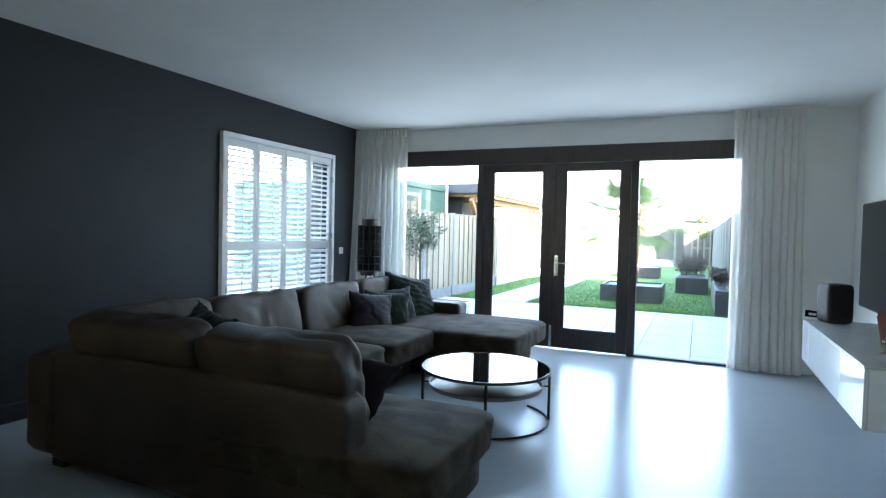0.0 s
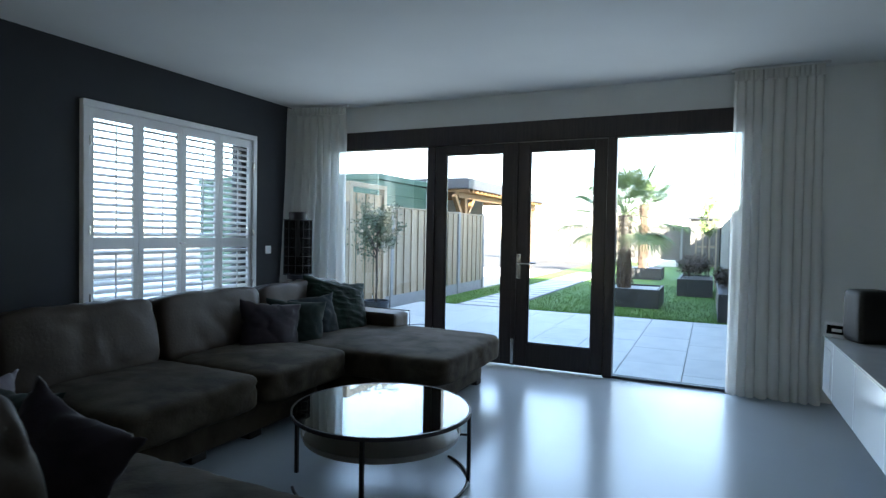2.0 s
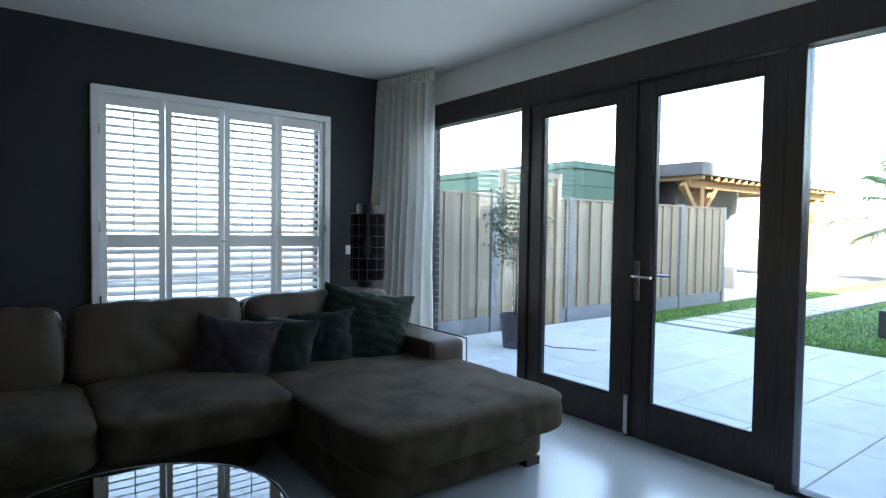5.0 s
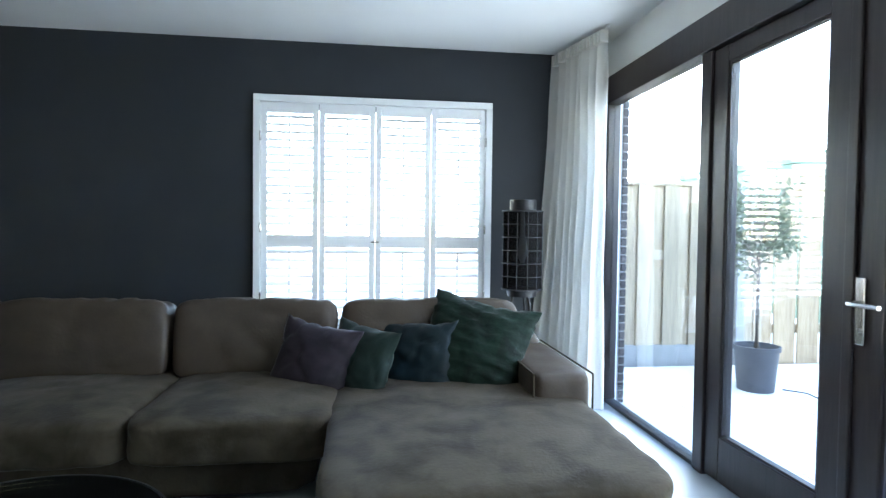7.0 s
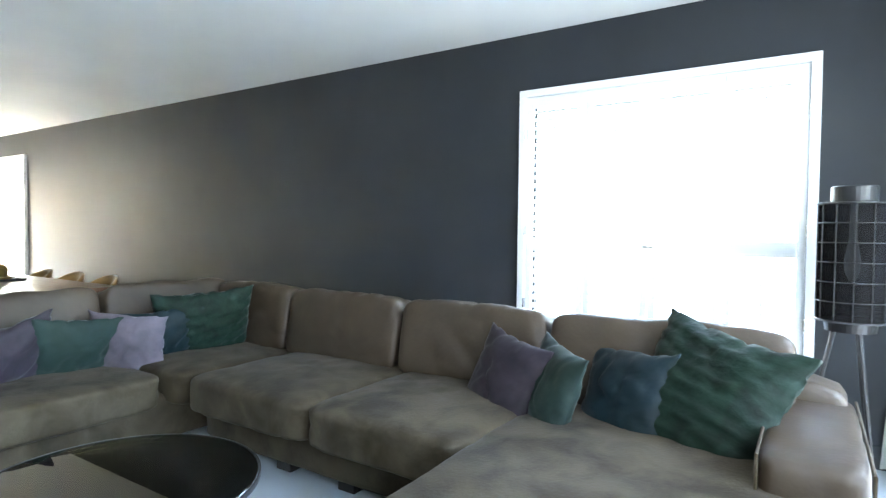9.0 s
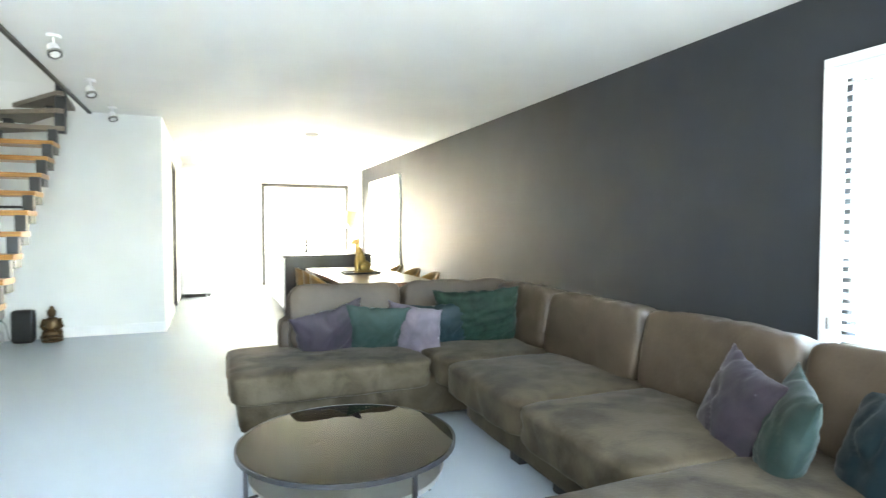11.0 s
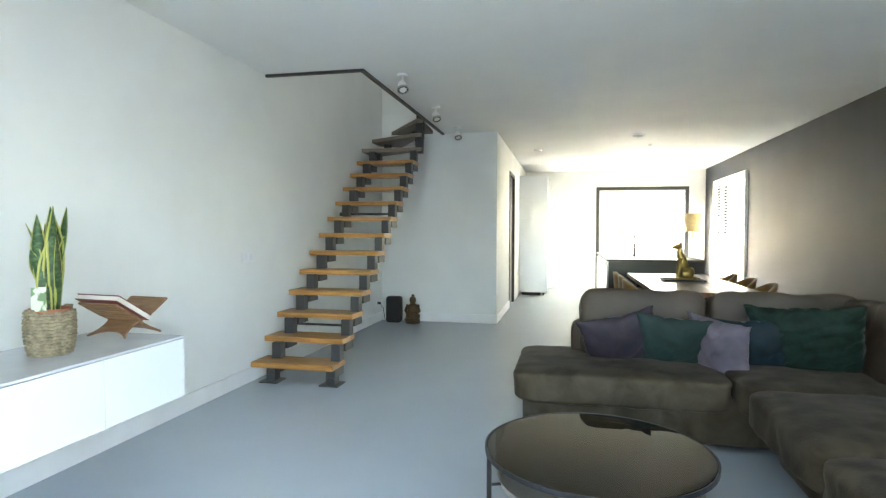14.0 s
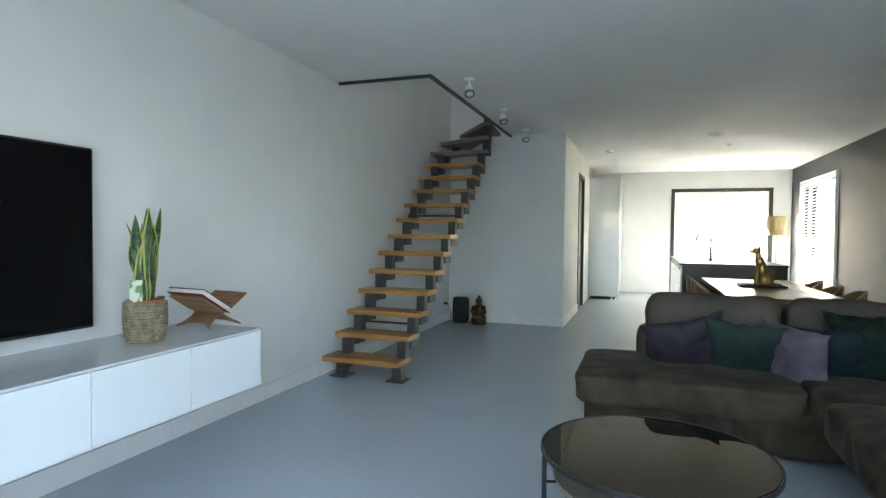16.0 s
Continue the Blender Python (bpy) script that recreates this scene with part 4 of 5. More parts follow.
def palm(x, y, z, h, spread, fronds, seed):
    t = thing("palm_tree", x, y, z, "fan palm with a shaggy fibrous trunk in a planter", "palm tree", "palms in the planters")
    random.seed(seed)
    prof = []
    for k in range(15):
        v = k / 14
        prof.append((0.135 - 0.03 * v + 0.03 * (v > 0.75) * (v - 0.75) * 4 + 0.014 * (k % 2), h * v))
    b = lathe(prof, 18, (x, y, z))
    for v in b.verts:
        n = noise.noise(v.co * 9)
        v.co.x += 0.035 * n
        v.co.y += 0.035 * noise.noise(v.co * 9 + Vector((5, 2, 1)))
    for k in range(150):
        a, u = random.uniform(0, 6.28), random.uniform(0.05, 1.0)
        r = 0.125
        p = Vector((x + r * math.cos(a), y + r * math.sin(a), z + h * u))
        path_tube([p, p + Vector((0.05 * math.cos(a), 0.05 * math.sin(a), -0.03)), p + Vector((0.07 * math.cos(a), 0.07 * math.sin(a), -0.10 - 0.05 * random.random()))], [0.012, 0.008, 0.002], 4, bm=b)
    part("trunk", b, M_TRUNK, t)
    top = Vector((x, y, z + h))
    for k in range(fronds):
        a = k * 2.39996 + random.uniform(-0.2, 0.2)
        el = radians(random.choice((75, 62, 50, 38, 25, 10, -8, -25)))
        d = Vector((math.cos(a) * math.cos(el), math.sin(a) * math.cos(el), math.sin(el)))
        ln = spread * random.uniform(0.5, 0.72)
        tip = top + d * ln + Vector((0, 0, -0.10 * ln))
        stem = path_tube([top + Vector((0, 0, 0.02)), top + d * ln * 0.5 + Vector((0, 0, 0.02)), tip], [0.011, 0.008, 0.006], 5)
        fr = part("frond", stem, M_PALM, t)
        side = d.cross(Vector((0, 0, 1)))
        side = side.normalized() if side.length > 0.1 else Vector((1, 0, 0))
        up = side.cross(d).normalized()
        fb = bmesh.new()
        for i in range(30):
            g = radians(-125 + 250 * i / 29)
            dd = (d * math.cos(g) + side * math.sin(g)).normalized()
            L = spread * random.uniform(0.36, 0.44) * (1 - 0.25 * abs(g) / 2.2)
            w = 0.011
            nrm = dd.cross(up).normalized() * w
            p0, p1, p2 = tip, tip + dd * L * 0.55 + up * 0.02, tip + dd * L + Vector((0, 0, -0.16 * L - 0.05 * random.random()))
            v = [fb.verts.new(q) for q in (p0 + nrm * 0.2, p1 + nrm, p2, p1 - nrm, p0 - nrm * 0.2, p1 + up * 0.008)]
            fb.faces.new((v[0], v[1], v[5])), fb.faces.new((v[1], v[2], v[5])), fb.faces.new((v[2], v[3], v[5])), fb.faces.new((v[3], v[4], v[5])), fb.faces.new((v[4], v[0], v[5]))
        part("fan", fb, M_PALM, fr)


palm(2.70, 6.30, 0.27, 1.40, 1.34, 34, 3)
palm(2.3, 13.6, 0.28, 2.0, 0.95, 16, 8)


def leafy(name, label, x, y, z, trunk_h, crown_h, crown_r, trunk_r, leaves, leaf, mat, seed, category="tree", limbs=7):
    """A small tree: tapered stem, limbs, and a loose crown of single leaves."""
    t = thing(name, x, y, z, label, category)
    random.seed(seed)
    top = Vector((x, y, z + trunk_h))
    b = path_tube([(x, y, z), (x + 0.012, y - 0.01, z + trunk_h * 0.5), top, top + Vector((0.02, 0, crown_h * 0.7))], [trunk_r, trunk_r * 0.8, trunk_r * 0.7, trunk_r * 0.2], 10)
    part("trunk", b, M_BARK, t, smooth=True)
    lb, cr = bmesh.new(), bmesh.new()
    ends = []
    for k in range(limbs * 3):
        a = k * 2.4
        s = top + Vector((0, 0, crown_h * random.uniform(0.0, 0.6)))
        e = s + Vector((math.cos(a) * crown_r * random.uniform(0.5, 1), math.sin(a) * crown_r * random.uniform(0.5, 1), crown_h * random.uniform(0.05, 0.45)))
        path_tube([s, (s + e) / 2 + Vector((0, 0, 0.03)), e], [trunk_r * 0.4, trunk_r * 0.25, trunk_r * 0.1], 5, bm=lb)
        ends.append((s, e))
    part("limbs", lb, M_BARK, t)
    for i in range(leaves):
        s, e = random.choice(ends)
        p = s.lerp(e, random.uniform(0.3, 1.1)) + Vector([random.gauss(0, crown_r * 0.14) for _ in range(3)])
        d = Vector([random.gauss(0, 1) for _ in range(3)]).normalized()
        n = d.orthogonal().normalized() * leaf * 0.22
        v = [cr.verts.new(q) for q in (p, p + d * leaf * 0.5 + n, p + d * leaf, p + d * leaf * 0.5 - n)]
        cr.faces.new(v)
    part("crown", cr, mat, t)
    return t


def round_pot(x, y, z, r, h):
    t = thing("plant_pot", x, y, z, "large dark grey plastic plant pot on the terrace", "plant pot")
    part("bowl", lathe([(r * 0.80, 0), (r * 0.97, h * 0.9), (r * 1.04, h * 0.9), (r * 1.04, h), (r * 0.94, h), (r * 0.9, h * 0.85)], 40, (x, y, z)), M_POT, t, smooth=False)
    part("soil", lathe([(0, h * 0.87), (r * 0.92, h * 0.87)], 32, (x, y, z), close=False), M_GROUND, t)


round_pot(0.12, 1.39, -0.032, 0.17, 0.36)
leafy("olive_tree", "slim olive tree with a loose grey-green crown in a pot", 0.12, 1.39, 0.27, 0.62, 0.85, 0.33, 0.02, 1500, 0.055, M_OLIVE, 5)
leafy("young_tree", "slender young tree beside the sunny fence", 4.13, 10.4, 0.3, 0.9, 1.45, 0.24, 0.018, 900, 0.075, M_PALM, 6)
leafy("young_tree", "small sapling beyond the canopy", 0.2, 16.5, -0.05, 0.7, 0.9, 0.4, 0.02, 700, 0.08, M_PALM, 7)
for k, (x, y, r) in enumerate(((3.78, 8.75, 0.30), (4.02, 9.3, 0.28), (3.85, 9.75, 0.30), (4.46, 7.4, 0.18), (4.46, 6.2, 0.17))):
    leafy("shrub", "coppery bare-twigged shrub in a planter", x, y, 0.36, 0.05, r * 1.5, r, 0.012, 700, 0.06, M_SHRUB, 20 + k, "shrub", 9)


def grass_blades():
    random.seed(12)
    verts, faces = [], []
    for i in range(22000):
        x, y = random.uniform(-0.68, 4.55), 4.32 + 7.0 * random.random() ** 1.7
        if 0.0 < x < 1.02 or (2.18 < x < 3.42 and 5.66 < y < 6.90):
            continue
        h, a = random.uniform(0.025, 0.05), random.uniform(0, 6.28)
        dx, dy = 0.004 * math.cos(a), 0.004 * math.sin(a)
        k = len(verts)
        verts += [(x - dx, y - dy, -0.046), (x + dx, y + dy, -0.046), (x + random.uniform(-0.02, 0.02), y + random.uniform(-0.02, 0.02), -0.046 + h)]
        faces.append((k, k + 1, k + 2))
    me = bpy.data.meshes.new("grass")
    me.from_pydata(verts, [], faces)
    me.materials.append(M_GRASS)
    tagged(new("grass", me), "short green lawn grass", "grass", kind="stuff")


grass_blades()

t = thing("garden_cable", 0.35, 1.7, -0.032, "thin dark cable lying on the terrace slabs", "cable")
part("cable", path_tube([(0.16, 1.60, -0.028), (0.28, 1.72, -0.028), (0.40, 1.70, -0.028), (0.52, 1.84, -0.028), (0.66, 1.90, -0.028), (0.74, 1.98, -0.028)], 0.006, 6), M_POT, t)
t = thing("stone_stack", 2.35, 21.9, -0.045, "small stack of pale paving stones on the lawn", "paving stones")
for k in range(4):
    part("stone", box(1.7 + 0.05 * (k % 2), 3.0 - 0.06 * k, 21.7, 22.2, -0.05 + 0.07 * k, 0.015 + 0.07 * k, 0.006), M_SLAB, t)

# ---- lamps, switches and small fittings ----
M_GOLD = material("gold_paint", (0.34, 0.23, 0.075), 0.3, metal=0.85, color2=(0.22, 0.145, 0.045), scale=12, bump=0.1, bump_scale=40)
M_SHADE = material("gold_lampshade", (0.22, 0.165, 0.065), 0.6, color2=(0.17, 0.125, 0.05), scale=20, bump=0.1, bump_scale=120)
M_MUSTARD = material("mustard_velvet", (0.25, 0.135, 0.03), 0.6, color2=(0.16, 0.08, 0.018), scale=8, bump=0.12, bump_scale=40, sheen=0.5)
M_TABLEWOOD = material("dark_table_wood", (0.16, 0.075, 0.04), 0.28, color2=(0.10, 0.045, 0.025), scale=3, stretch=(10, 1, 10), bump=0.05, bump_scale=30)
M_BROWNPANEL = material("dark_brown_panel", (0.035, 0.027, 0.024), 0.35, color2=(0.026, 0.02, 0.018), scale=4, stretch=(1, 1, 10))
M_STAND = material("carved_wood", (0.23, 0.125, 0.06), 0.5, color2=(0.13, 0.065, 0.03), scale=7, stretch=(1, 6, 1), bump=0.2, bump_scale=40)
M_PAPER = material("book_paper", (0.72, 0.69, 0.62), 0.8, stretch=(1, 1, 90), scale=4, bump=0.2, bump_scale=8)
M_BOOK = material("book_cover", (0.16, 0.035, 0.03), 0.5)
M_BASKET = material("seagrass", (0.34, 0.28, 0.18), 0.8, color2=(0.16, 0.13, 0.085), scale=30, bump=0.3, bump_scale=60)
M_LEAF = material("snake_plant", (0.022, 0.066, 0.022), 0.4, color2=(0.07, 0.13, 0.05), scale=26, stretch=(1, 1, 2.4), ramp=(0.45, 0.6))
M_LEAFEDGE = material("leaf_edge", (0.42, 0.42, 0.10), 0.4)
M_TERRA = material("terracotta", (0.38, 0.13, 0.07), 0.7)
M_BRONZE = material("dark_bronze", (0.10, 0.06, 0.025), 0.4, metal=0.6, color2=(0.04, 0.025, 0.012), scale=14, bump=0.2, bump_scale=50)
M_LEDGLASS = material("lamp_lens", (0.75, 0.74, 0.70), 0.3)
M_CARD = material("printed_card", (0.62, 0.66, 0.52), 0.6, color2=(0.16, 0.26, 0.12), scale=14, ramp=(0.48, 0.52))


def lantern(x, y):
    t = thing("floor_lamp", x, y, 0, "black woven cane lantern floor lamp on tripod legs", "floor lamp")
    z0, z1, r = 0.82, 1.36, 0.135
    cage = part("shade", lathe([(r, z0), (r + 0.003, z0 + 0.2), (r, z1)], 40, (x, y, 0), close=False), M_LANTERN, t, "see-through black gauze shade")
    for i in range(7):
        z = z0 + (z1 - z0) * i / 6
        part("ring", path_tube([(x + (r + 0.005) * math.cos(a), y + (r + 0.005) * math.sin(a), z) for a in [k * math.pi / 16 for k in range(32)]], 0.006 if i in (0, 6) else 0.003, 6, closed=True), M_BLACKPLASTIC, cage)
    for k in range(12):
        a = k * math.pi / 6
        part("rib", tube((x + (r + 0.004) * math.cos(a), y + (r + 0.004) * math.sin(a), z0), (x + (r + 0.004) * math.cos(a), y + (r + 0.004) * math.sin(a), z1), 0.0025, segs=6), M_BLACKPLASTIC, cage)
    part("collar", lathe([(0.088, z1), (0.092, z1 + 0.01), (0.092, z1 + 0.075), (0.085, z1 + 0.08)], 32, (x, y, 0)), M_BLACK, t)
    part("neck", lathe([(0.10, z0 - 0.05), (0.105, z0 - 0.01), (r, z0)], 32, (x, y, 0)), M_BLACK, t)
    part("bulb", lathe([(0.012, 1.0), (0.03, 1.05), (0.032, 1.10), (0.016, 1.2), (0.014, 1.36)], 16, (x, y, 0)), M_LEDGLASS, t, "unlit frosted bulb")
    for k in range(3):
        a = radians(30 + 120 * k)
        part("leg", tube((x + 0.06 * math.cos(a), y + 0.06 * math.sin(a), z0 - 0.03), (x + 0.21 * math.cos(a), y + 0.21 * math.sin(a), 0.0), 0.011, 0.008), M_BLACK, t)


M_LANTERN = cloth("lantern_gauze", (0.012, 0.012, 0.013), 0.2, 0.08)
lantern(0.46, -0.66)


def socket_plate(name, label, x, y, z, side, n=1):
    """A switch or socket plate on the wall at x; side is +1 for a wall that faces +x."""
    t = thing(name, x, y, z, label, "wall socket")
    w = 0.08
    part("plate", box(min(x, x + side * 0.01), max(x, x + side * 0.01), y - w * n / 2, y + w * n / 2, z - 0.04, z + 0.04, 0.003), M_TRIM, t)
    for k in range(n):
        yy = y + (k - (n - 1) / 2) * w
        part("insert", box(min(x + side * 0.011, x + side * 0.015), max(x + side * 0.011, x + side * 0.015), yy - 0.026, yy + 0.026, z - 0.026, z + 0.026, 0.002), M_GLOSSWHITE, t)
    return t


socket_plate("light_switch", "white double switch plate on the white wall", W, -4.56, 1.035, -1, 2)
socket_plate("light_switch", "white light switch on the dark wall", 0.0, -0.585, 1.048, 1, 1)
t = socket_plate("power_socket", "white socket with a black plug in it", W, -7.80, 0.266, -1, 1)
part("plug", tube((W - 0.016, -7.80, 0.266), (W - 0.06, -7.80, 0.266), 0.018, 0.012), M_BLACKPLASTIC, t, "black plug and cable")
part("cable", path_tube([(W - 0.05, -7.80, 0.266), (W - 0.09, -7.81, 0.2), (W - 0.11, -7.83, 0.05), (W - 0.13, -7.88, 0.008)], 0.004), M_BLACKPLASTIC, t)


def ceiling_spot(x, y, tilt):
    t = thing("ceiling_spot", x, y, H, "white adjustable ceiling spotlight with a chrome ring", "spotlight", "spots along the stair opening")
    part("base", lathe([(0.045, -0.02), (0.045, 0.0)], 24, (x, y, H)), M_TRIM, t)
    part("stem", tube((x, y, H - 0.02), (x, y, H - 0.055), 0.009), M_TRIM, t)
    b = lathe([(0.022, 0.04), (0.034, 0.03), (0.042, -0.02), (0.046, -0.045)], 24)
    b.transform(pose(x, y, H - 0.10, tilt, 18, 0))
    h = part("head", b, M_TRIM, t)
    b = lathe([(0.047, -0.05), (0.05, -0.05), (0.05, -0.03), (0.047, -0.03), (0.047, -0.05)], 24, close=False)
    b.transform(pose(x, y, H - 0.10, tilt, 18, 0))
    part("ring", b, M_CHROME, h, "chrome lamp ring")
    b = lathe([(0.0, -0.042), (0.043, -0.046)], 24, close=False)
    b.transform(pose(x, y, H - 0.10, tilt, 18, 0))
    part("lens", b, M_BLACK, h)


for y, tilt in ((-5.10, 25), (-6.38, 18), (-7.62, 22)):
    ceiling_spot(4.24, y, tilt)


def downlight(x, y, r):
    t = thing("downlight", x, y, H, "small white round ceiling downlight", "downlight", "downlights in the ceiling")
    part("ring", lathe([(r * 0.72, -0.006), (r * 0.95, -0.026), (r, -0.020), (r, 0.0)], 32, (x, y, H), close=False), M_TRIM, t, "white ring")
    part("lens", lathe([(0.0, -0.006), (r * 0.72, -0.006)], 32, (x, y, H), close=False), M_LEDGLASS, t)


downlight(1.905, -8.62, 0.085), downlight(3.33, -9.85, 0.06), downlight(1.62, -9.6, 0.03)

# ---- things on and by the media cabinet ----
CT = 0.686


def snake_plant(x, y, z):
    t = thing("potted_plant", x, y, z, "snake plant in a woven seagrass basket on the cabinet", "plant")
    random.seed(4)
    t.scale = (0.82, 0.82, 0.97)
    prof = [(0.098, 0.004), (0.112, 0.05), (0.118, 0.11), (0.116, 0.17), (0.112, 0.20)]
    bk = part("basket", lathe([(0.094, 0.0)] + prof + [(0.104, 0.20), (0.104, 0.17)], 40, (x, y, z)), M_BASKET, t, smooth=True)
    for i in range(13):
        zz = 0.008 + i * 0.0158
        rr = 0.101 + 0.019 * math.sin(min(1, zz / 0.12) * math.pi / 2) - 0.003 * max(0, (zz - 0.14) / 0.06)
        n = 56
        part("plait", path_tube([(x + (rr + 0.0035 * math.sin(k * math.pi / 2 + i * math.pi)) * math.cos(2 * math.pi * k / n), y + (rr + 0.0035 * math.sin(k * math.pi / 2 + i * math.pi)) * math.sin(2 * math.pi * k / n), z + zz + 0.002 * math.cos(k * math.pi / 2)) for k in range(n)], 0.0068, 5, closed=True), M_BASKET, bk)
    for s in (-1, 1):
        part("handle", path_tube([(x + s * 0.02, y + s * 0.118, z + 0.19), (x + s * 0.01, y + s * 0.135, z + 0.215), (x - s * 0.03, y + s * 0.13, z + 0.215), (x - s * 0.04, y + s * 0.112, z + 0.19)], 0.007), M_BASKET, bk)
    part("inner_pot", lathe([(0.09, 0.15), (0.102, 0.215), (0.094, 0.215), (0.090, 0.19)], 32, (x, y, z), close=False), M_TERRA, t, "terracotta plastic pot rim")
    part("soil", lathe([(0.0, 0.196), (0.094, 0.196)], 24, (x, y, z), close=False), M_BRONZE, t)
    for i in range(13):
        a = i * 2.4 + 0.3
        r0 = 0.01 + 0.04 * random.random()
        h = random.choice((0.30, 0.36, 0.42, 0.46, 0.50, 0.52))
        lean = 0.01 + 0.055 * random.random()
        wid = 0.029 + 0.010 * random.random()
        turn = a + random.uniform(-0.6, 0.6) + math.pi / 2
        inner, edge = bmesh.new(), bmesh.new()
        rows = []
        for j in range(11):
            v = j / 10
            ww = wid * (0.6 + 0.7 * math.sin(math.pi * min(1, v * 0.75 + 0.12))) * (1 - max(0, v - 0.72) / 0.28) ** 0.7 + 0.0008
            tw = turn + 0.5 * v
            cx = x + (r0 + lean * v * v) * math.cos(a) + 0.01 * math.sin(v * 5 + i)
            cy = y + (r0 + lean * v * v) * math.sin(a) + 0.01 * math.cos(v * 4 + i)
            d = Vector((math.cos(tw), math.sin(tw), 0))
            nrm = Vector((-d.y, d.x, 0))
            c = Vector((cx, cy, z + 0.19 + h * v))
            rows.append((c, d, nrm, ww))
        for bm, parts in ((inner, ((-0.8, 0.8),)), (edge, ((-1, -0.8), (0.8, 1)))):
            for u0, u1 in parts:
                ring = []
                for c, d, nrm, ww in rows:
                    cup = lambda u: c + d * ww * u + nrm * (0.35 * ww * u * u)
                    ring.append([bm.verts.new(cup(u0) + nrm * 0.0015), bm.verts.new(cup((u0 + u1) / 2) + nrm * 0.0015), bm.verts.new(cup(u1) + nrm * 0.0015), bm.verts.new(cup(u1) - nrm * 0.0015), bm.verts.new(cup((u0 + u1) / 2) - nrm * 0.0015), bm.verts.new(cup(u0) - nrm * 0.0015)])
                for p, q in zip(ring, ring[1:]):
                    for k in range(6):
                        bm.faces.new((p[k], p[(k + 1) % 6], q[(k + 1) % 6], q[k]))
        lf = part("leaf", inner, M_LEAF, t, smooth=True)
        part("leaf_edge", edge, M_LEAFEDGE, lf, "yellow leaf margin", smooth=True)
    b = box(-0.001, 0.001, -0.034, 0.034, -0.055, 0.055, 0.0005)
    b.transform(pose(x - 0.035, y + 0.10, z + 0.265, 0, 6, -43))
    part("care_card", b, M_CARD, t, "small printed plant card")


snake_plant(5.13, -2.49, CT)


def book_stand(x, y, z, rz=174):
    t = thing("book_stand", x, y, z, "carved wooden folding book stand on the cabinet", "book stand")
    for s in (-1, 1):
        b = box(-0.125, 0.125, -0.006, 0.006, -0.14, 0.19, 0.004)
        bmesh.ops.subdivide_edges(b, edges=b.edges[:], cuts=6, use_grid_fill=True)
        for v in b.verts:
            k = (v.co.z + 0.14) / 0.33
            v.co.x *= 1 - 0.28 * math.sin(math.pi * min(1, k * 1.9)) if k < 0.55 else 1.0
            if k < 0.08:
                v.co.z += 0.05 * (1 - (v.co.x / 0.125) ** 2)
        b.transform(pose(x, y, z + 0.098, s * 58, 0, rz))
        p = part("leaf_panel", b, M_STAND, t)
        for k in range(5):
            q = box(-0.11, 0.11, -0.009, 0.009, 0.05 + 0.028 * k, 0.058 + 0.028 * k, 0.002)
            q.transform(pose(x, y, z + 0.098, s * 58, 0, rz))
            part("carved_band", q, M_STAND, p)
    bk = thing("book", x, y, z + 0.2, "large open-backed book with red cover lying on the stand", "book")
    b = box(-0.13, 0.13, 0.010, 0.034, -0.02, 0.20, 0.002)
    b.transform(pose(x, y, z + 0.105, 58, 0, rz))
    part("page_block", b, M_PAPER, bk, "cream page block")
    for o in (0.0066, 0.0344):
        b = box(-0.135, 0.135, o, o + 0.003, -0.025, 0.206, 0.001)
        b.transform(pose(x, y, z + 0.105, 58, 0, rz))
        part("cover", b, M_BOOK, bk, "dark red cover")


book_stand(5.08, -2.88, CT)


def loudspeaker(x, y, z, w, d, h, label, rz):
    t = thing("loudspeaker", x, y, z, label, "speaker")
    b = cushion(w, d, h, n=8, square=9, wrinkle=0)
    b.transform(pose(x, y, z + h / 2, 0, 0, rz))
    part("body", b, M_BLACKPLASTIC, t, smooth=True)
    b = box(-0.02, 0.02, d / 2 - 0.002, d / 2 + 0.001, -0.003, 0.003)
    b.transform(pose(x, y, z + h * 0.55, 0, 0, rz + 90))
    part("badge", b, M_CHROME, t)


loudspeaker(5.03, -1.29, CT, 0.19, 0.17, 0.30, "black fabric loudspeaker standing on the cabinet", 20)
loudspeaker(5.165, -7.86, 0, 0.13, 0.21, 0.36, "black loudspeaker standing on the floor by the wall", 90)

t = thing("digital_clock", 4.895, -1.21, CT, "small white framed digital clock on the cabinet", "clock")
for nm, bb, mt in (("frame", box(-0.012, 0.012, -0.065, 0.065, 0.0, 0.092, 0.004), M_TRIM), ("screen", box(-0.0145, -0.0122, -0.048, 0.048, 0.02, 0.072), M_SCREEN), ("digits", box(-0.0165, -0.0147, -0.03, 0.022, 0.034, 0.052), M_TRIM)):
    bb.transform(pose(4.895, -1.21, CT, 0, 12, 62))
    part(nm, bb, mt, t)


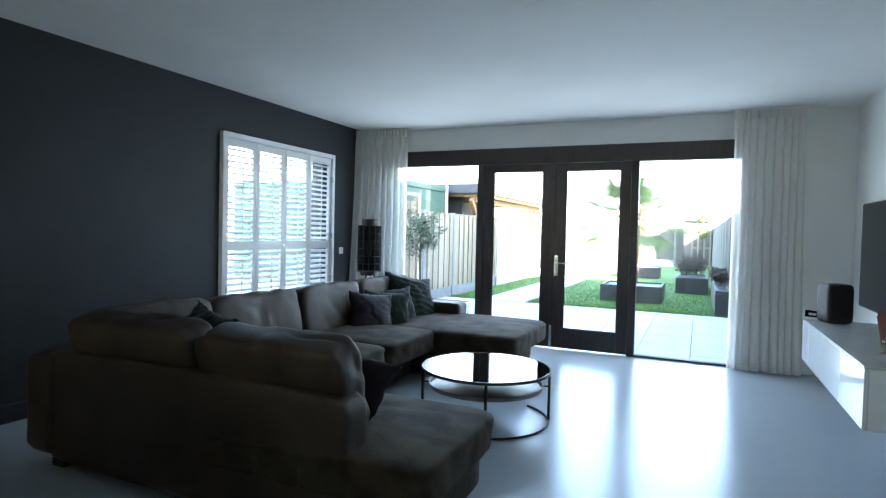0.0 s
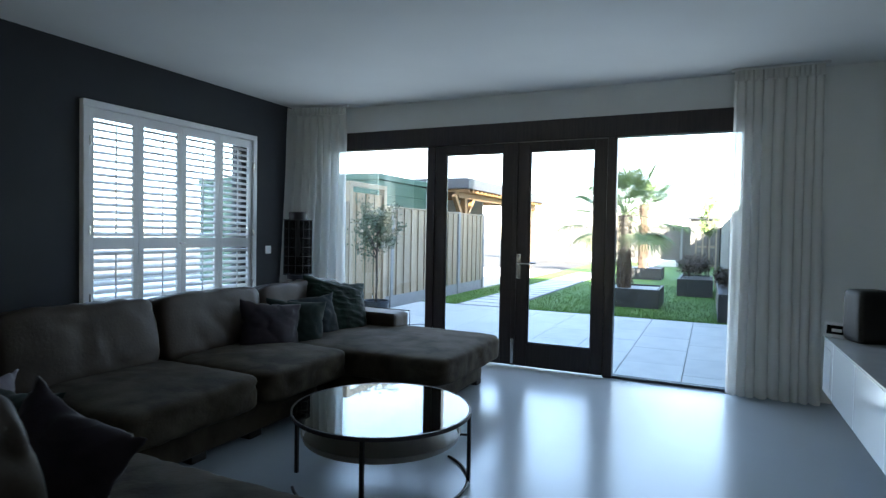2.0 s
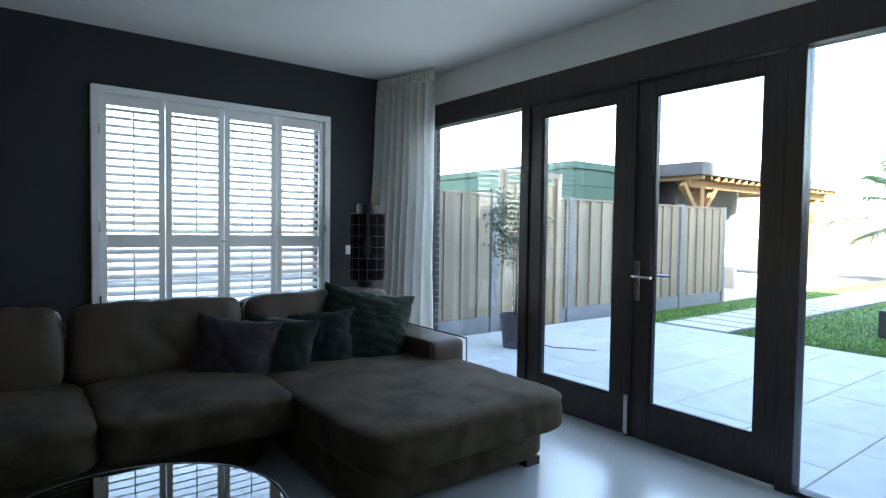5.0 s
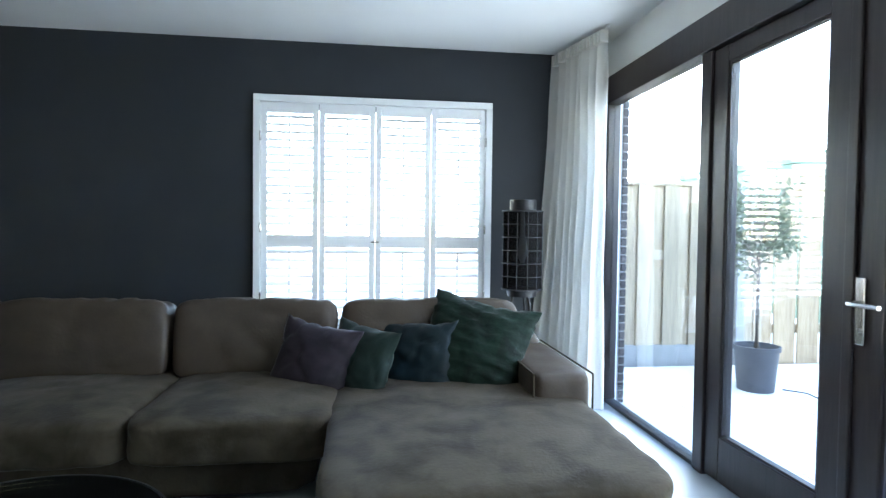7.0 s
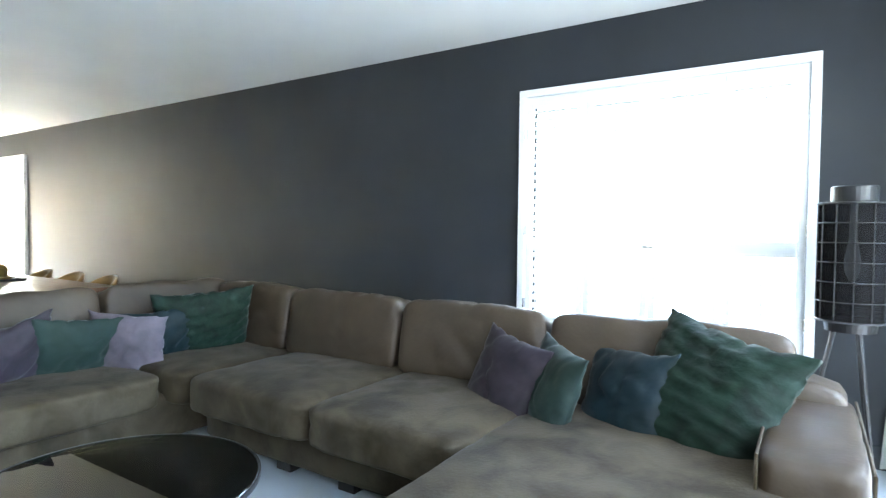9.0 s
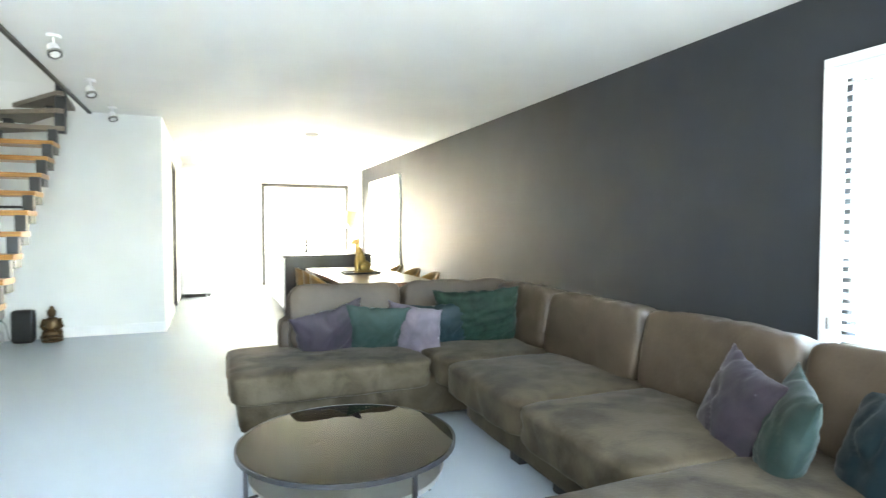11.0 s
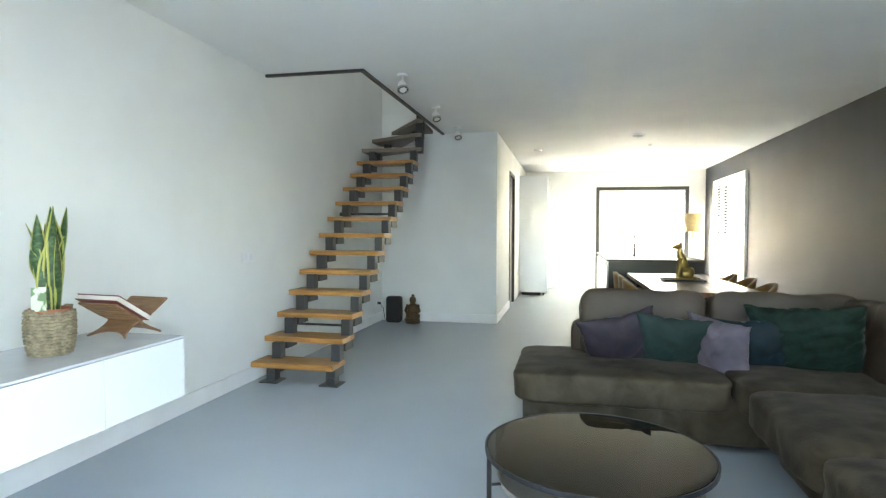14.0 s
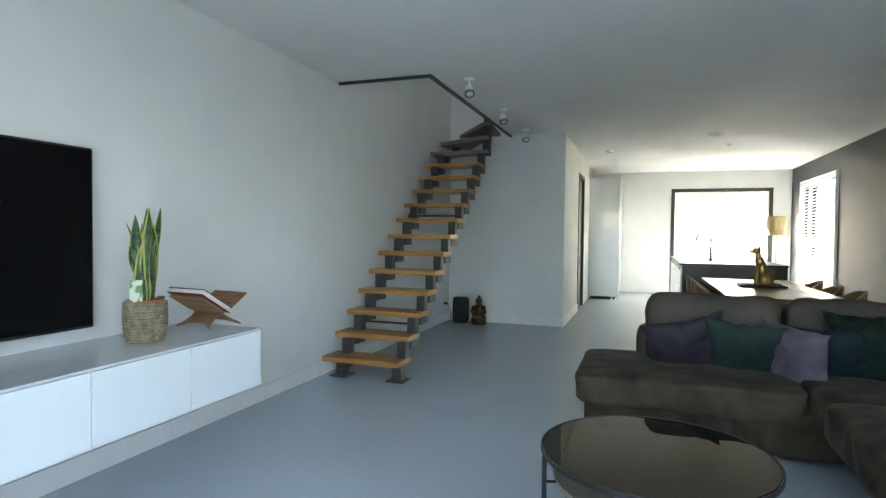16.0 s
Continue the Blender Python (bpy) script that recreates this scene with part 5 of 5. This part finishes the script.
def seated_statue(x, y):
    b = lathe([(0.10, 0.0), (0.105, 0.02), (0.085, 0.03)], 28)
    for sx, sy, sz, cx, cy, cz in ((0.20, 0.15, 0.13, 0, 0, 0.085), (0.15, 0.11, 0.17, 0, 0, 0.19), (0.09, 0.09, 0.105, 0, 0.005, 0.315), (0.045, 0.045, 0.05, 0, 0, 0.37)):
        c = cushion(sx, sy, sz, n=6, square=2.4, wrinkle=0.004, freq=20, seed=3)
        c.transform(Matrix.Translation((cx, cy, cz)))
        merge(b, c)
    for s in (-1, 1):
        c = path_tube([(s * 0.07, 0, 0.25), (s * 0.095, 0.02, 0.17), (s * 0.05, 0.06, 0.13)], 0.022)
        merge(b, c)
        c = path_tube([(s * 0.09, 0.02, 0.05), (s * 0.05, 0.075, 0.05), (-s * 0.03, 0.08, 0.05)], 0.028)
        merge(b, c)
    ob = part("statue", b, M_BRONZE, None, smooth=True)
    ob.location = (x, y, 0)
    tagged(ob, "dark bronze seated statue on the floor by the wall", "statue")


seated_statue(4.895, -7.84)

# ---- dining corner ----
def dining_table():
    x0, x1, y0, y1, z = 1.14, 2.08, -8.14, -5.72, 0.72
    t = thing("dining_table", 1.61, -6.93, 0, "long dark wooden dining table with steel legs", "dining table")
    n = 5
    w = (x1 - x0) / n
    for k in range(n):
        part("plank", box(x0 + k * w + 0.0008, x0 + (k + 1) * w - 0.0008, y0, y1, z - 0.045, z, 0.002), M_TABLEWOOD, t)
    for y in (y0 + 0.35, y1 - 0.35):
        for x in (x0 + 0.12, x1 - 0.12):
            part("leg", box(x - 0.04, x + 0.04, y - 0.04, y + 0.04, 0, z - 0.045, 0.004), M_BLACK, t)
        part("crossbar", box(x0 + 0.16, x1 - 0.16, y - 0.03, y + 0.03, z - 0.1, z - 0.045, 0.004), M_BLACK, t)


dining_table()


def dining_chair():
    t = thing("dining_chair", 0, 0, 0, "mustard velvet shell dining chair with black legs", "chair", "chairs round the dining table")
    b = cushion(0.41, 0.41, 0.11, n=8, square=4, puff=0.25, wrinkle=0.004)
    b.transform(Matrix.Translation((0, 0, 0.455)))
    part("seat", b, M_MUSTARD, t, smooth=True)
    b = bmesh.new()
    rows = []
    for j in range(9):
        v = j / 8
        row = []
        for i in range(17):
            a = radians(-105 + 210 * i / 16)
            h = 0.44 + v * (0.17 + 0.165 * max(0, math.cos(a)) ** 0.8)
            r = 0.205 + 0.03 * v
            row.append((-r * math.cos(a) * 1.0, r * math.sin(a), h, a))
        rows.append(row)
    out = [[b.verts.new((x, y, h)) for x, y, h, a in row] for row in rows]
    inn = [[b.verts.new((x * 0.86, y * 0.86, h)) for x, y, h, a in row] for row in rows]
    for g in (out, inn):
        for p, q in zip(g, g[1:]):
            for i in range(16):
                b.faces.new((p[i], p[i + 1], q[i + 1], q[i]))
    for i in range(16):
        b.faces.new((out[8][i], out[8][i + 1], inn[8][i + 1], inn[8][i])), b.faces.new((out[0][i], out[0][i + 1], inn[0][i + 1], inn[0][i]))
    for k in (0, 16):
        for j in range(8):
            b.faces.new((out[j][k], out[j + 1][k], inn[j + 1][k], inn[j][k]))
    bmesh.ops.recalc_face_normals(b, faces=b.faces[:])
    part("backrest", b, M_MUSTARD, t, smooth=True)
    for sx in (-1, 1):
        for sy in (-1, 1):
            part("leg", tube((sx * 0.15, sy * 0.15, 0.41), (sx * 0.21, sy * 0.21, 0), 0.013, 0.009), M_BLACK, t)
    return t


chair = dining_chair()
spots = [(1.16, -6.22, 0), (1.15, -6.86, 3), (1.16, -7.50, -3), (2.07, -6.35, 180), (2.06, -6.92, 177), (2.07, -7.50, 183)]
chair.matrix_basis = pose(spots[0][0], spots[0][1], 0, 0, 0, spots[0][2])
for x, y, r in spots[1:]:
    copy_thing(chair, pose(x, y, 0, 0, 0, r))

t = thing("serving_tray", 1.60, -6.98, 0.72, "flat dark metal tray on the dining table", "tray")
part("base", box(1.40, 1.82, -7.12, -6.84, 0.72, 0.728, 0.002), M_BLACK, t)
for a, c in (((1.40, -7.12, 0.735), (1.82, -7.12, 0.735)), ((1.40, -6.84, 0.735), (1.82, -6.84, 0.735)), ((1.40, -7.12, 0.735), (1.40, -6.84, 0.735)), ((1.82, -7.12, 0.735), (1.82, -6.84, 0.735))):
    part("rim", tube(a, c, 0.007), M_BLACK, t)


def cat_statue(x, y, z):
    """A seated big cat that looks along +x."""
    b = box(-0.085, 0.085, -0.05, 0.05, 0, 0.012, 0.004)

    def blob(sx, sy, sz, cx, cy, cz, ry=0):
        c = cushion(sx, sy, sz, n=6, square=2.3, wrinkle=0.003, freq=20)
        c.transform(pose(cx, cy, cz, 0, ry, 0))
        merge(b, c)
    blob(0.15, 0.12, 0.14, -0.035, 0, 0.08)
    blob(0.105, 0.10, 0.25, 0.005, 0, 0.17, 16)
    blob(0.085, 0.085, 0.13, 0.03, 0, 0.25, 8)
    blob(0.06, 0.06, 0.12, 0.045, 0, 0.31)
    blob(0.085, 0.065, 0.065, 0.06, 0, 0.365)
    blob(0.05, 0.04, 0.036, 0.098, 0, 0.358)
    for s in (-1, 1):
        path_tube([(0.035, s * 0.03, 0.24), (0.055, s * 0.032, 0.12), (0.058, s * 0.032, 0.02), (0.085, s * 0.032, 0.018)], [0.026, 0.019, 0.016, 0.013], bm=b)
        blob(0.11, 0.04, 0.10, -0.02, s * 0.055, 0.06)
        blob(0.07, 0.03, 0.03, 0.03, s * 0.058, 0.025)
        tube((0.04, s * 0.022, 0.388), (0.034, s * 0.027, 0.415), 0.013, 0.003, bm=b)
    path_tube([(-0.10, 0, 0.03), (-0.13, 0.02, 0.02), (-0.10, 0.06, 0.02), (-0.03, 0.075, 0.02), (0.03, 0.07, 0.022)], [0.016, 0.014, 0.013, 0.012, 0.008], bm=b)
    ob = part("cat_statue", b, M_GOLD, None, smooth=True)
    ob.location = (x, y, z)
    tagged(ob, "gold seated big cat statue on the tray", "statue")


cat_statue(1.60, -6.98, 0.728)

t = thing("floor_lamp", 0.44, -12.4, 0, "brass floor lamp with a gold drum shade", "floor lamp")
part("shade", lathe([(0.165, 1.27), (0.165, 1.625), (0.160, 1.625), (0.160, 1.27), (0.165, 1.27)], 40, (0.44, -12.4, 0), close=False), M_SHADE, t, "gold drum shade", smooth=True)
part("pole", tube((0.44, -12.4, 0.02), (0.44, -12.4, 1.5), 0.012), M_GOLD, t)
part("foot", lathe([(0.15, 0.0), (0.15, 0.015), (0.02, 0.03)], 32, (0.44, -12.4, 0)), M_GOLD, t)
part("spider", tube((0.28, -12.4, 1.50), (0.60, -12.4, 1.50), 0.004), M_GOLD, t)

# ---- kitchen ----
def kitchen_window():
    t = thing("window_3", (KX0 + KX1) / 2, -LEN, 0.02, "wide kitchen window with an anthracite frame", "window")
    t["kind"] = "structure"
    for x0, x1, z0, z1 in ((KX0, KX0 + 0.07, 0.02, KZ - 0.07), (KX1 - 0.07, KX1, 0.02, KZ - 0.07), (KX0, KX1, KZ - 0.07, KZ), (KX0 + 0.07, KX1 - 0.07, 0.02, 0.09)):
        part("window_frame", box(x0, x1, -LEN - 0.10, -LEN + 0.012, z0, z1, 0.003), M_ANTHRA, t)
    p = part("pane", box(KX0 + 0.07, KX1 - 0.07, -LEN - 0.15, -LEN - 0.142, 0.09, KZ - 0.07), M_GLASS, t)
    p.visible_shadow = False


kitchen_window()
half = (KX1 - KX0) / 2 - 0.075
shutters("window_4", -half, half, 0.10, KZ - 0.075, 1.15, 4, "white louvred shutters in the kitchen window", glazed=False)
win = bpy.data.objects["window_4"]
win.matrix_basis = pose((KX0 + KX1) / 2, -LEN - 0.03, 0.10, 0, 0, 90)


def kitchen_block():
    x0, x1, y0, y1, z = 0.98, 2.28, -11.9, -8.85, 0.86
    t = thing("kitchen_island", 1.63, -10.4, 0, "kitchen island with dark brown back panel and white fronts", "kitchen island")
    part("back_panel", box(x0, x1 - 0.02, y1 - 0.025, y1, 0, z - 0.03, 0.003), M_BROWNPANEL, t, "dark brown back panel")
    part("body", box(x0, x1 - 0.022, y0, y1 - 0.025, 0.08, z - 0.03), M_GLOSSWHITE, t)
    n = 5
    w = (y1 - y0 - 0.03) / n
    for k in range(n):
        d = part("door", box(x1 - 0.02, x1, y0 + k * w + 0.002, y0 + (k + 1) * w - 0.002, 0.08, z - 0.07, 0.002), M_GLOSSWHITE, t)
        part("handle", box(x1, x1 + 0.014, y0 + k * w + 0.06, y0 + (k + 1) * w - 0.06, z - 0.10, z - 0.088, 0.003), M_CHROME, d)
    part("plinth", box(x0 + 0.05, x1 - 0.07, y0 + 0.02, y1 - 0.03, 0, 0.08), M_BROWNPANEL, t)
    w2 = thing("worktop", 1.63, -10.4, z, "thin dark composite worktop on the island", "worktop")
    part("slab", box(x0 - 0.01, x1 + 0.008, y0 - 0.01, y1 + 0.01, z - 0.03, z + 0.004, 0.004), M_BROWNPANEL, w2)
    f = thing("kitchen_tap", 1.80, -9.9, z, "tall black kitchen tap with spring spout", "tap")
    zz = z + 0.004
    part("body", lathe([(0.026, 0), (0.024, 0.02), (0.018, 0.05), (0.016, 0.2)], 20, (1.80, -9.9, zz)), M_STEEL, f)
    part("spout", path_tube([(1.80, -9.9, zz + 0.2), (1.80, -9.9, zz + 0.34), (1.82, -9.9, zz + 0.385), (1.88, -9.9, zz + 0.40), (1.97, -9.9, zz + 0.395), (2.0, -9.9, zz + 0.37), (2.005, -9.9, zz + 0.32)], 0.011), M_STEEL, f)
    part("lever", tube((1.80, -9.9, zz + 0.09), (1.74, -9.93, zz + 0.12), 0.007), M_STEEL, f)


kitchen_block()


def tall_units():
    y = -11.70
    for k in range(2):
        t = thing("tall_cabinet", 3.5, y - 0.3, 0, "tall white lacquered kitchen cabinet on small black feet", "kitchen cabinet", "tall kitchen cabinets")
        part("body", box(3.235, PX, y - 0.8, y, 0.06, 2.35, 0.003), M_GLOSSWHITE, t)
        for z0, z1 in ((0.07, 0.75), (0.755, 1.42), (1.425, 2.34)):
            d = part("door", box(3.213, 3.233, y - 0.798, y - 0.002, z0, z1, 0.002), M_GLOSSWHITE, t)
        part("handle", box(3.198, 3.212, y - 0.06, y - 0.045, 0.8, 1.3, 0.003), M_CHROME, d)
        part("plinth", box(3.36, PX - 0.06, y - 0.75, y - 0.04, 0.0, 0.06), M_BLACKPLASTIC, t)
        part("foot", tube((3.30, y - 0.05, 0), (3.30, y - 0.05, 0.06), 0.014), M_BLACKPLASTIC, t)
        y -= 0.81


tall_units()
t = thing("door_1", PX, -10.18, 0, "dark closed door in a black frame to the hall", "door")
t["kind"] = "structure"
for y0, y1, z0, z1 in ((DY0, DY0 + 0.06, 0, DZ), (DY1 - 0.06, DY1, 0, DZ), (DY0 + 0.06, DY1 - 0.06, DZ - 0.06, DZ)):
    part("frame", box(PX - 0.012, PX + 0.1, y0, y1, z0, z1, 0.003), M_ANTHRA, t)
part("leaf", box(PX + 0.03, PX + 0.07, DY0 + 0.063, DY1 - 0.063, 0.008, DZ - 0.063, 0.002), M_BLACKPLASTIC, t)
part("handle", path_tube([(PX + 0.03, DY0 + 0.13, 1.02), (PX - 0.02, DY0 + 0.13, 1.02), (PX - 0.025, DY0 + 0.24, 1.02)], 0.008), M_CHROME, t, "steel lever handle")
